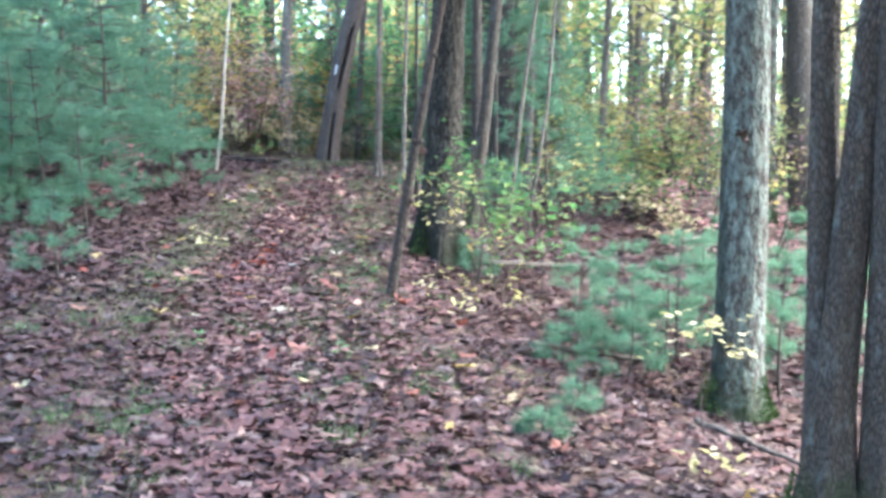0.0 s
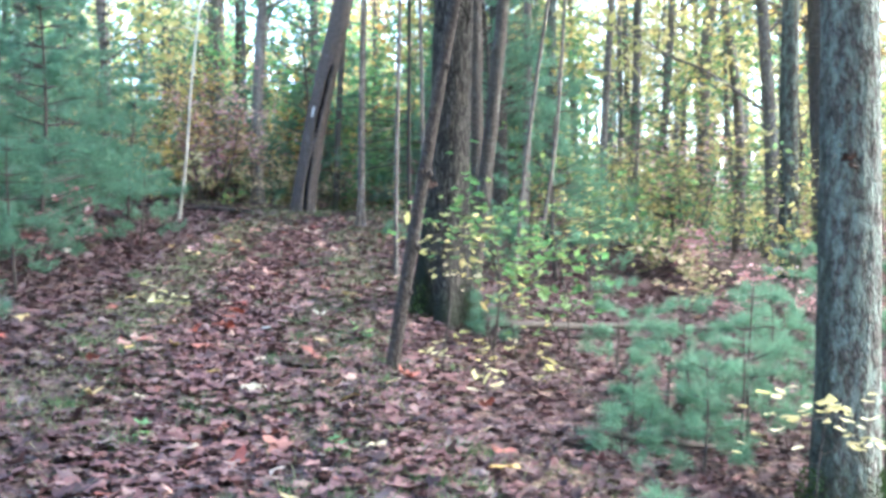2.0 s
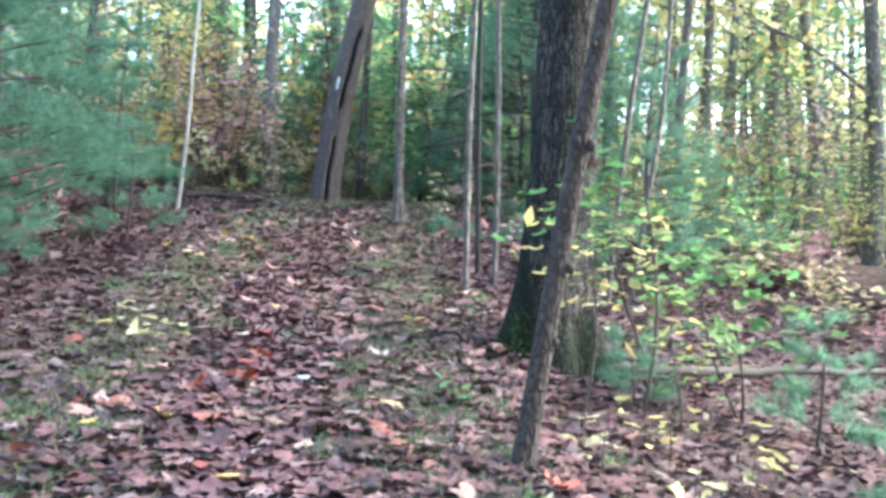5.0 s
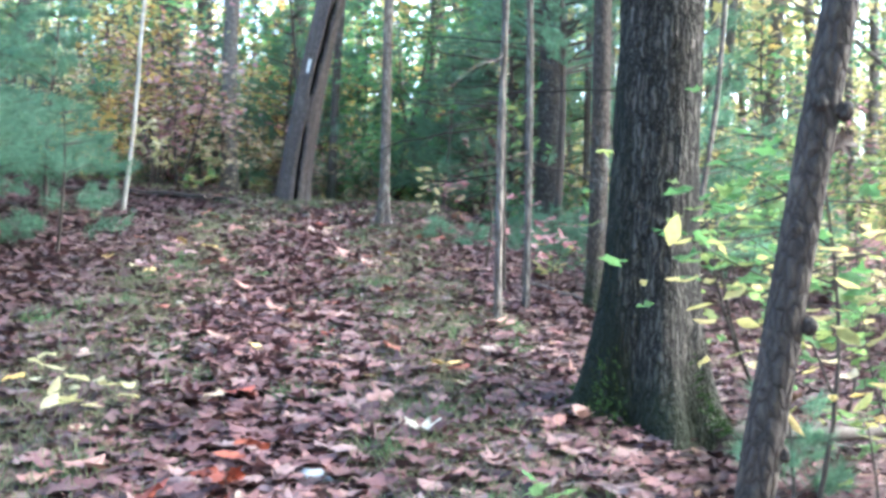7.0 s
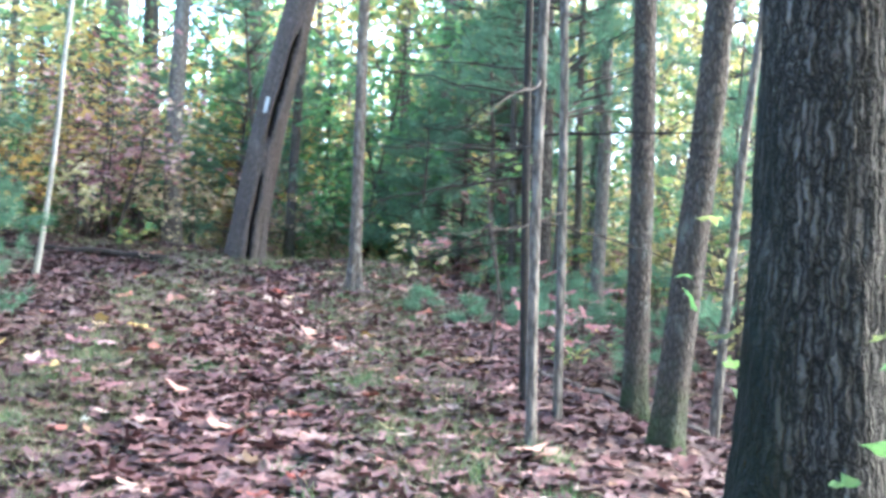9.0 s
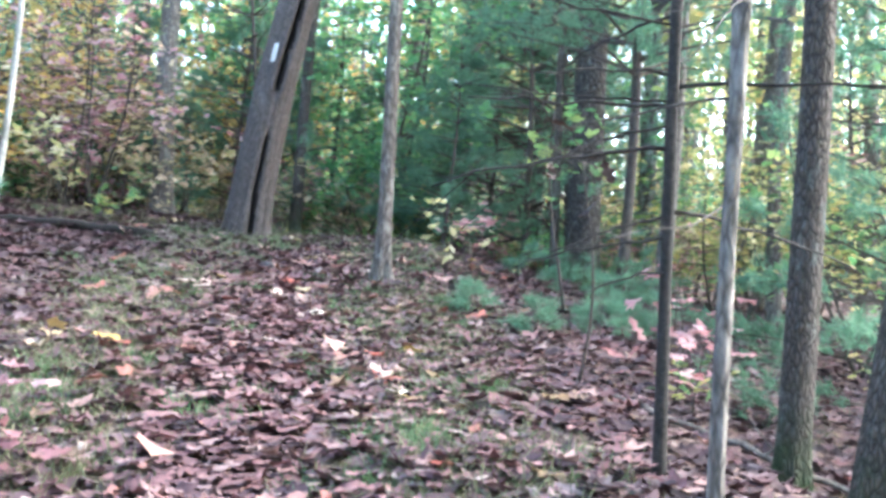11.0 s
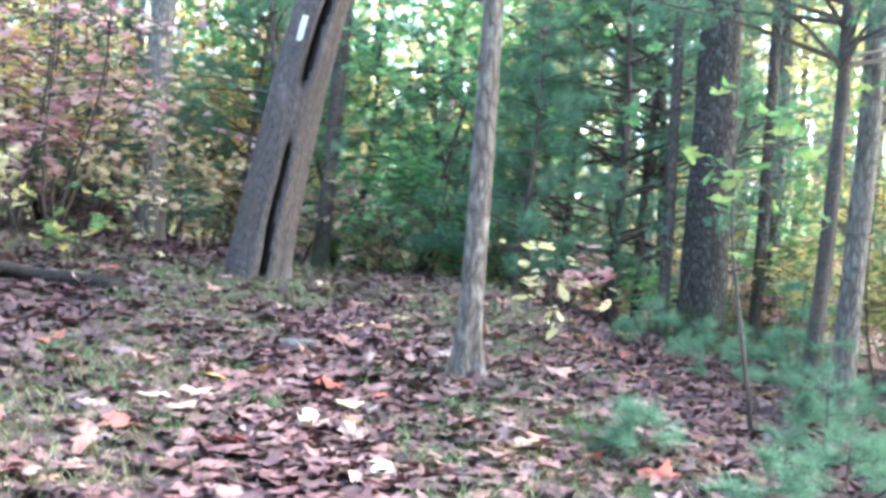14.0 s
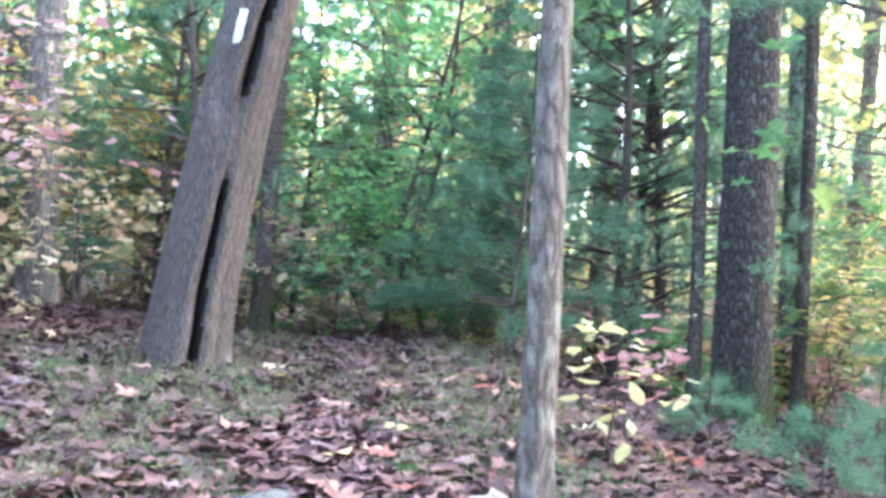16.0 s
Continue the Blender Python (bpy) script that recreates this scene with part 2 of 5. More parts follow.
def furrowed_material(name, dark, light, moss_colour, dark_flank):
    """Oak bark: broken upright ridges between deep furrows, with a dark streak on one flank and moss at the foot."""
    m, nt, bs = fresh(name, 0.92)
    v = coords(nt, (40, 40, 4.6))
    wob = noise_node(nt, coords(nt, (16, 16, 11)), 1.0, 4.0, 0.65)
    add = nt.nodes.new("ShaderNodeVectorMath")
    add.operation = "MULTIPLY_ADD"
    nt.links.new(wob.outputs["Color"], add.inputs[0])
    add.inputs[1].default_value = (2.6, 2.6, 1.8)
    nt.links.new(v, add.inputs[2])
    ridge = nt.nodes.new("ShaderNodeTexVoronoi")
    ridge.feature = "DISTANCE_TO_EDGE"
    ridge.inputs["Scale"].default_value = 1.0
    nt.links.new(add.outputs[0], ridge.inputs["Vector"])
    grain = noise_node(nt, coords(nt, (110, 110, 45)), 1.0, 5.0, 0.7)
    broad = noise_node(nt, coords(nt, (7, 7, 2.5)), 1.0, 3.0)
    r = ramp_node(nt, [(0.0, dark), (0.10, tuple(0.6 * p + 0.4 * q for p, q in zip(dark, light))), (0.26, light), (0.5, tuple(1.3 * q for q in light))])
    nt.links.new(ridge.outputs["Distance"], r.inputs[0])
    g = ramp_node(nt, [(0.3, (0.5, 0.49, 0.48)), (0.7, (1.35, 1.33, 1.3))])
    nt.links.new(grain.outputs["Fac"], g.inputs[0])
    col = mixed(nt, r.outputs[0], g.outputs[0], 0.85, "MULTIPLY")
    gb = ramp_node(nt, [(0.35, (0.6, 0.6, 0.6)), (0.65, (1.25, 1.25, 1.22))])
    nt.links.new(broad.outputs["Fac"], gb.inputs[0])
    col = mixed(nt, col, gb.outputs[0], 0.8, "MULTIPLY")
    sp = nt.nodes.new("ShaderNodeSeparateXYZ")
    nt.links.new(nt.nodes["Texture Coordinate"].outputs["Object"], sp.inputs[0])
    for axis_out, amp, shift, lo, hi, colour, amount in ((0, 0.12, 0.2, 0.10, 0.19, (0.014, 0.02, 0.014), dark_flank), (2, -0.5, 0.2, 0.12, 0.42, moss_colour, 0.8)):
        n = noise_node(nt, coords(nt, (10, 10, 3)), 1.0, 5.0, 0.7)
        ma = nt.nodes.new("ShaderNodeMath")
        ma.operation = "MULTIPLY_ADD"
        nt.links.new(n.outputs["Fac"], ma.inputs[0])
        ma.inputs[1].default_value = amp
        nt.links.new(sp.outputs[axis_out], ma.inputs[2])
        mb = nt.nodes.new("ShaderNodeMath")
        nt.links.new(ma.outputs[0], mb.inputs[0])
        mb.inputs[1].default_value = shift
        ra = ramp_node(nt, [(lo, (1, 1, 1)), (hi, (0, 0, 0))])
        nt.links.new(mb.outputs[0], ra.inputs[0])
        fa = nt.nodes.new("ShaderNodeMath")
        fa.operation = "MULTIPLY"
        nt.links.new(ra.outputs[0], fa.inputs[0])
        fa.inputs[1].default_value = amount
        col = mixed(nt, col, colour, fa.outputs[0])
    nt.links.new(col, bs.inputs["Base Color"])
    bp = nt.nodes.new("ShaderNodeBump")
    bp.inputs["Strength"].default_value, bp.inputs["Distance"].default_value = 1.0, 0.035
    vr = ramp_node(nt, [(0.0, (0, 0, 0)), (0.35, (1, 1, 1))])
    nt.links.new(ridge.outputs["Distance"], vr.inputs[0])
    nt.links.new(vr.outputs[0], bp.inputs["Height"])
    nt.links.new(bp.outputs[0], bs.inputs["Normal"])
    return m


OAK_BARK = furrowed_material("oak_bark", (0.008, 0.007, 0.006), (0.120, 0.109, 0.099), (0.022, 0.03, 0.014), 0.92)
LEAN_BARK = bark_material("smooth_dark_brown_bark", (0.03, 0.024, 0.022), (0.075, 0.06, 0.053), (40, 40, 16), (0.12, 0.10, 0.09), 0.3, 0.0, 0.6, 3.0)
DARK_BARK = bark_material("dark_bark", (0.035, 0.03, 0.027), (0.125, 0.105, 0.092), (55, 55, 16), (0.20, 0.22, 0.20), 0.3, 0.08, 0.9, 2.0)
CLEFT_BARK = bark_material("brown_ridged_bark", (0.062, 0.051, 0.047), (0.125, 0.102, 0.094), (50, 50, 10), (0.17, 0.145, 0.135), 0.3, 0.0, 0.6)
BEECH_BARK = bark_material("mottled_pale_bark", (0.07, 0.058, 0.05), (0.155, 0.13, 0.113), (24, 24, 7), (0.31, 0.28, 0.25), 0.45, 0.0, 0.5, 3.0)
PINE_BARK = bark_material("pine_bark", (0.02, 0.017, 0.015), (0.085, 0.072, 0.064), (30, 30, 11), (0.20, 0.21, 0.19), 0.22, 0.2, 1.0, 3.0)
FAR_BARK = bark_material("far_bark", (0.07, 0.061, 0.055), (0.20, 0.178, 0.16), (26, 26, 7), (0.24, 0.235, 0.22), 0.35, 0.0, 0.5)
TWIG = plain_material("twig_bark", (0.035, 0.028, 0.025), (0.11, 0.09, 0.078), 60.0)
DEAD_TWIG = plain_material("dead_black_twig", (0.012, 0.010, 0.009), (0.05, 0.042, 0.038), 50.0)
PALE_STEM = plain_material("pale_stem_bark", (0.27, 0.25, 0.22), (0.48, 0.46, 0.42), 40.0)
BLACK_WOOD = plain_material("black_wood", (0.006, 0.005, 0.005), (0.026, 0.02, 0.018), 30.0, 0.9, 0.9)
GREY_WOOD = plain_material("weathered_dead_wood", (0.06, 0.05, 0.045), (0.17, 0.15, 0.135), 35.0)
PALE_STONE = plain_material("pale_bluish_stone", (0.22, 0.23, 0.245), (0.38, 0.39, 0.41), 18.0, 0.9, 0.5)
RED = leaf_material("dark_red_leaves", [(0.0, (0.20, 0.04, 0.025)), (1.0, (0.34, 0.10, 0.06))], 0.2)
STONE = plain_material("grey_field_stone", (0.06, 0.058, 0.058), (0.15, 0.145, 0.145), 14.0, 0.9, 0.7)
BLAZE = plain_material("white_trail_paint", (0.40, 0.39, 0.37), (0.58, 0.57, 0.55), 25.0, 0.8)
MOSS = plain_material("moss", (0.02, 0.045, 0.012), (0.09, 0.15, 0.04), 60.0, 1.0, 1.0)

# ---- terrain ----
_ys = np.arange(-60, 200, 0.25)
_h = np.interp(_ys, [-60, -10, 0, 3, 6, 9, 12, 15, 17.3, 19, 21.5, 24, 30, 45, 80, 200],
               [-1.2, -0.4, -0.08, -0.03, 0.17, 0.53, 0.9, 1.31, 1.66, 1.87, 2.2, 2.3, 2.28, 2.3, 2.9, 4.5])
_k = np.exp(-0.5 * (np.arange(-8, 9) * 0.25 / 0.7) ** 2)
_h = np.convolve(np.pad(_h, 8, mode="edge"), _k / _k.sum(), "valid")


def relief(x, y):
    x, y = np.asarray(x, float), np.asarray(y, float)
    z = np.interp(y, _ys, _h)
    u = np.maximum(0.0, x + 0.5)
    z = z - 0.85 * np.tanh(0.24 * u / 0.85)
    v = np.maximum(0.0, -1.9 - x)
    z = z + 0.5 * np.tanh(0.09 * v / 0.5)
    z = z - 0.28 / (1 + np.exp(-(x - 1.7) / 0.35)) * np.exp(-((y - 6.5) / 4) ** 2)
    near = np.exp(-((x / 14) ** 2) - ((y - 10) / 22) ** 2)
    z = z + near * (0.025 * np.sin(1.7 * x + 0.6 * y) * np.sin(1.3 * y - 0.4 * x + 1) + 0.012 * np.sin(4.1 * x + 1.9 * y) * np.sin(3.3 * y - x))
    far = np.clip((np.hypot(x, y - 10) - 30) / 60, 0, 1)
    return z + far * 0.7 * np.sin(0.07 * x + 1) * np.sin(0.06 * y)


def gz(x, y):
    return float(relief(x, y))


def trail_x(y):
    """The middle of the trodden line."""
    return np.interp(y, [-5, 0, 4, 7, 10, 14, 18, 20, 22, 26], [-0.1, -0.3, -0.9, -1.4, -1.75, -2.0, -2.05, -1.85, -1.5, -0.5])


def grassy(x, y):
    """Where thin grass holds out beside the trodden line: 0 to 1."""
    d = np.abs(x - trail_x(y))
    strip = np.exp(-((d - 0.85) / 0.42) ** 2) * np.clip((y - 5) / 5, 0.25, 1)
    patch = 0.5 + 0.5 * np.sin(1.9 * x + 0.9 * y) * np.sin(1.1 * y - 1.4 * x + 0.5)
    strip = strip + 0.75 * np.exp(-((y - 21.4) / 0.9) ** 2) * np.exp(-((x + 2.6) / 2.2) ** 4)
    return np.clip(strip * (0.35 + patch) + 0.55 * np.clip(patch - 0.72, 0, 1) * 2 * (np.abs(x + 1.5) < 4), 0, 1)


# ---- mesh helpers ----


def mesh_of(name, verts, faces, material, smooth=False):
    me = bpy.data.meshes.new(name)
    me.from_pydata(verts if isinstance(verts, list) else verts.tolist(), [], faces if isinstance(faces, list) else faces.tolist())
    me.materials.append(material)
    if smooth:
        me.polygons.foreach_set("use_smooth", np.ones(len(me.polygons), bool))
    me.update()
    return me


def part(name, me, parent, label="", kind="", m=None):
    ob = new(name, me)
    ob.parent = parent
    if m is not None:
        ob.matrix_basis = m
    return tagged(ob, label=label, kind=kind)


def thing(name, place, label, category, group="", turn=0.0):
    ob = new(name)
    ob.matrix_basis = pose(*place, 0, 0, turn)
    ob.empty_display_size = 0.1
    return tagged(ob, label, category, group)


def tube_data(path, radii, sides=8, rng=None, rough=0.0, cap=True):
    """A tapering tube along a path: verts, faces."""
    path, radii = np.asarray(path, float), np.asarray(radii, float)
    n = len(path)
    tang = np.gradient(path, axis=0)
    tang /= np.linalg.norm(tang, axis=1)[:, None] + 1e-9
    ref = np.array([1.0, 0, 0]) if abs(tang[0][0]) < 0.8 else np.array([0, 1.0, 0])
    a = np.linspace(0, 2 * np.pi, sides, endpoint=False)
    verts = []
    for i in range(n):
        s = np.cross(tang[i], ref)
        s /= np.linalg.norm(s) + 1e-9
        b = np.cross(s, tang[i])
        r = radii[i] * (1 + (rng.normal(0, rough, sides) if rng is not None and rough else np.zeros(sides)))
        verts.append(path[i] + np.outer(np.cos(a) * r, b) + np.outer(np.sin(a) * r, s))
    verts = np.concatenate(verts).tolist()
    faces = [[i * sides + j, i * sides + (j + 1) % sides, (i + 1) * sides + (j + 1) % sides, (i + 1) * sides + j]
             for i in range(n - 1) for j in range(sides)]
    if cap:
        faces.append([(n - 1) * sides + j for j in range(sides)])
        faces.append([sides - 1 - j for j in range(sides)])
    return verts, faces


def joined(pieces):
    verts, faces = [], []
    for v, f in pieces:
        k = len(verts)
        verts += v
        faces += [[i + k for i in q] for q in f]
    return verts, faces


def lobes(kind):
    """The outline of a leaf, one unit long, its stalk at the origin: x across, y along."""
    if kind == "oak":
        half = [(0.04, 0.08), (0.22, 0.22), (0.11, 0.36), (0.34, 0.55), (0.14, 0.68), (0.2, 0.88)]
    elif kind == "maple":
        half = [(0.3, 0.02), (0.22, 0.2), (0.56, 0.48), (0.2, 0.55), (0.2, 0.8)]
    elif kind == "far":
        half = [(0.33, 0.45)]
    else:
        half = [(0.14, 0.14), (0.26, 0.42), (0.17, 0.75)]
    return np.array([(0, 0)] + half + [(0, 1.0)] + [(-x, y) for x, y in reversed(half)])


def turns(rng, n, tilt):
    """n random turns: about z at will, then tipped by some degrees."""
    yaw, tip, way = rng.uniform(0, 2 * np.pi, n), np.radians(np.abs(rng.normal(0, tilt, n))), rng.uniform(0, 2 * np.pi, n)
    c, s, o, l = np.cos(yaw), np.sin(yaw), np.zeros(n), np.ones(n)
    rz = np.stack([np.stack([c, -s, o], -1), np.stack([s, c, o], -1), np.stack([o, o, l], -1)], 1)
    ax = np.stack([np.cos(way), np.sin(way), o], -1)
    ct, st = np.cos(tip)[:, None, None], np.sin(tip)[:, None, None]
    K = np.zeros((n, 3, 3))
    K[:, 0, 2], K[:, 1, 2], K[:, 2, 0], K[:, 2, 1] = ax[:, 1], -ax[:, 0], -ax[:, 1], ax[:, 0]
    rt = np.eye(3) + st * K + (1 - ct) * (K @ K)
    return rt @ rz


def leaf_cloud(name, places, sizes, kind, material, rng, tilt=35.0, curl=0.25):
    """Many leaves as one mesh: each a fan round its middle, bent along and across."""
    out = lobes(kind)
    k, n = len(out), len(places)
    base = np.concatenate([[(0, 0.5)], out]) - (0, 0.45)
    cup, fold, twist = rng.normal(0.25, 0.6, n) * curl * 2, rng.normal(0, 1, n) * curl, rng.normal(0, 1, n) * curl
    x, y = base[:, 0][None], base[:, 1][None]
    z = cup[:, None] * (x ** 2 * 2 + y ** 2) + fold[:, None] * np.abs(x) + twist[:, None] * x * y * 2 + rng.normal(0, 0.05 * (curl > 0.1), (n, k + 1))
    loc = np.stack([np.broadcast_to(x, z.shape), np.broadcast_to(y, z.shape), z], -1) * np.asarray(sizes)[:, None, None]
    loc[:, :, 0] *= rng.uniform(0.75, 1.15, n)[:, None]
    v = np.einsum("nij,nkj->nki", turns(rng, n, tilt), loc) + np.asarray(places)[:, None, :]
    f = np.array([(0, 1 + i, 1 + (i + 1) % k) for i in range(k)])
    if kind == "far":
        f, v, k = np.array([(0, 1, 3), (1, 2, 3)]), v[:, 1:], k - 1
    faces = (f[None] + (np.arange(n) * (k + 1))[:, None, None]).reshape(-1, 3)
    me = bpy.data.meshes.new(name)
    me.vertices.add(n * (k + 1))
    me.vertices.foreach_set("co", v.reshape(-1))
    me.loops.add(faces.size)
    me.loops.foreach_set("vertex_index", faces.reshape(-1))
    me.polygons.add(len(faces))
    me.polygons.foreach_set("loop_start", np.arange(0, faces.size, 3))
    me.materials.append(material)
    me.update(calc_edges=True)
    return me


def blade_cloud(name, roots, ways, lengths, width, material):
    """Needles or grass: one thin triangle each, from its root along its way."""
    roots, ways, lengths = np.asarray(roots), np.asarray(ways), np.asarray(lengths)
    n = len(roots)
    side = np.cross(ways, np.random.RandomState(n).normal(0, 1, (n, 3)))
    side /= np.linalg.norm(side, axis=1)[:, None] + 1e-9
    w = (np.asarray(width) * np.ones(n))[:, None] / 2
    v = np.stack([roots - side * w, roots + side * w, roots + ways * lengths[:, None]], 1)
    me = bpy.data.meshes.new(name)
    me.vertices.add(3 * n)
    me.vertices.foreach_set("co", v.reshape(-1))
    me.loops.add(3 * n)
    me.loops.foreach_set("vertex_index", np.arange(3 * n))
    me.polygons.add(n)
    me.polygons.foreach_set("loop_start", np.arange(0, 3 * n, 3))
    me.materials.append(material)
    me.update(calc_edges=True)
    return me


# ---- trees ----


def trunk_path(height, lean, bend, rng, rings):
    """Local points of a stem: lean is (x, y) metres at 1 m height, bend a slow wander."""
    z = np.linspace(0, 1, rings) ** 1.25 * height
    px = lean[0] * z + bend * np.sin(z * 0.55 + rng.uniform(0, 6)) * np.minimum(z / 2, 1)
    py = lean[1] * z + bend * np.sin(z * 0.5 + rng.uniform(0, 6)) * np.minimum(z / 2, 1)
    p = np.stack([px, py, z], -1)
    return p - p[0]


def trunk_mesh(name, path, dia, material, rng, sides=20, flare=0.5, furrow=0.0, taper=0.055, roots=5, flare_h=0.3):
    """A trunk with a root flare and, where it is seen close, furrows as real relief."""
    a = np.linspace(0, 2 * np.pi, sides, endpoint=False)
    ph = rng.uniform(0, 6.28)
    height = path[-1][2]
    verts = []
    off = rng.uniform(0, 50)
    for q in path:
        z = q[2]
        r = dia / 2 * max(0.12, 1 - taper * z)
        fl = flare * math.exp(-max(z, 0) / flare_h)
        rr = r * (1 + fl * (0.65 + 0.5 * np.cos(roots * a + ph) + 0.25 * np.cos((roots - 2) * a + 2 * ph)) + 0.04 * np.cos(2 * a + ph))
        if furrow > 0:
            f = np.array([noise.noise((math.cos(t) * 12 * dia * 2, math.sin(t) * 12 * dia * 2, z * 3.6 + off)) +
                          0.6 * noise.noise((math.cos(t) * 28 * dia * 2, math.sin(t) * 28 * dia * 2, z * 9.0 + off)) for t in a])
            rr = rr + furrow * f
        verts.append(np.stack([q[0] + rr * np.cos(a), q[1] + rr * np.sin(a), np.full(sides, q[2])], -1))
    n = len(path)
    verts = np.concatenate(verts)
    faces = [[i * sides + j, i * sides + (j + 1) % sides, (i + 1) * sides + (j + 1) % sides, (i + 1) * sides + j]
             for i in range(n - 1) for j in range(sides)]
    faces.append([(n - 1) * sides + j for j in range(sides)])
    return mesh_of(name, verts, faces, material, True)


def limb_data(rng, start, way, length, radius, droop=0.0, twigs=3, sides=6, n=7):
    """A bough with side twigs: tubes, and the points where leaves sit."""
    way = np.array(way, float) / np.linalg.norm(way)
    pts, p, w = [np.array(start, float)], np.array(start, float), way.copy()
    for i in range(n):
        w = w + rng.normal(0, 0.13, 3) + (0, 0, -droop / n)
        w /= np.linalg.norm(w)
        p = p + w * length / n
        pts.append(p.copy())
    pieces = [tube_data(pts, np.linspace(radius, radius * 0.25, n + 1), sides, cap=False)]
    tips = list(pts[n // 2:])
    for _ in range(twigs):
        i = rng.randint(2, n)
        tw = pts[i + 1] - pts[i] + rng.normal(0, 0.9, 3) * length / n
        tw /= np.linalg.norm(tw)
        L = length * rng.uniform(0.25, 0.5)
        q = [pts[i] + tw * L * k / 3 + rng.normal(0, 0.04, 3) * L * (k > 0) for k in range(4)]
        pieces.append(tube_data(q, np.linspace(radius * 0.45, radius * 0.12, 4), max(3, sides - 2), cap=False))
        tips += q[1:]
    return pieces, tips


def moss_collar(top, dia, spread, height, count, seed, sink):
    """Short mossy fuzz on the root flare."""
    rng = np.random.RandomState(seed)
    a, z = rng.uniform(0, 2 * np.pi, count), rng.uniform(0, 1, count) ** 1.6 * height
    keep = np.cos(3 * a + seed) + np.cos(2 * a) * 0.6 + rng.normal(0, 0.35, count) > -0.35 + 1.2 * z / height
    a, z = a[keep], z[keep]
    r = dia / 2 * (1 + spread * np.exp(-z / (0.6 * height))) + rng.uniform(0, 0.015, len(a))
    w = np.stack([np.cos(a), np.sin(a), np.full(len(a), 0.5)], -1) + rng.normal(0, 0.5, (len(a), 3))
    w /= np.linalg.norm(w, axis=1)[:, None]
    part("moss", blade_cloud("moss", np.stack([r * np.cos(a), r * np.sin(a), z + sink], -1), w, rng.uniform(0.02, 0.05, len(a)), 0.012, MOSS), top, "green moss on the roots", "stuff")


def crown_points(rng, tips, count, spread):
    tips = np.asarray(tips)
    return tips[rng.randint(0, len(tips), count)] + rng.normal(0, spread, (count, 3))


def tree(name, place, dia, height, label, bark, lean=(0, 0), bend=0.05, seed=1, sides=20, rings=40, furrow=0.0, flare=0.45, crown=None,
         crown_from=0.45, crown_leaves=1600, leaf_size=0.11, limbs=7, limb_length=3.0, leaf_kind="maple", group="", taper=0.045, sink=0.06, flare_h=0.3, dead=0):
    """A tree: trunk, limbs, crown of leaves, and dead stubs where it has them."""
    rng = np.random.RandomState(seed)
    top = thing(name, (place[0], place[1], gz(*place) - sink), label, "tree", group)
    path = trunk_path(height, lean, bend, rng, rings)
    part("trunk", trunk_mesh("trunk", path, dia, bark, rng, sides, flare, furrow, taper, rng.randint(4, 7), flare_h), top)
    tips = []
    for i in range(limbs):
        k = rng.uniform(crown_from, 0.97)
        j = int(k ** 0.8 * (rings - 1))
        a = rng.uniform(0, 2 * np.pi)
        pieces, t = limb_data(rng, path[j], (math.cos(a), math.sin(a), rng.uniform(0.2, 0.9)), limb_length * rng.uniform(0.6, 1.1), max(0.012, dia * 0.16), 0.1, 3, 5)
        v, f = joined(pieces)
        part("limb", mesh_of("limb", v, f, bark, True), top)
        tips += t
    for i in range(dead):
        j = int(rng.uniform(0.2, 0.6) * (rings - 1))
        a = rng.uniform(0, 2 * np.pi)
        pieces, t = limb_data(rng, path[j], (math.cos(a), math.sin(a), rng.uniform(-0.3, 0.3)), rng.uniform(0.4, 1.3), max(0.006, dia * 0.06), 0.1, 2, 5)
        v, f = joined(pieces)
        part("dead_branch", mesh_of("dead_branch", v, f, TWIG, True), top)
    if crown is not None and tips:
        pts = crown_points(rng, tips, crown_leaves, 0.38 * limb_length / 3 + 0.05)
        part("crown", leaf_cloud("crown", pts, rng.uniform(0.7, 1.3, crown_leaves) * leaf_size, leaf_kind, crown, rng, 45, 0.15), top, kind="stuff")
    return top


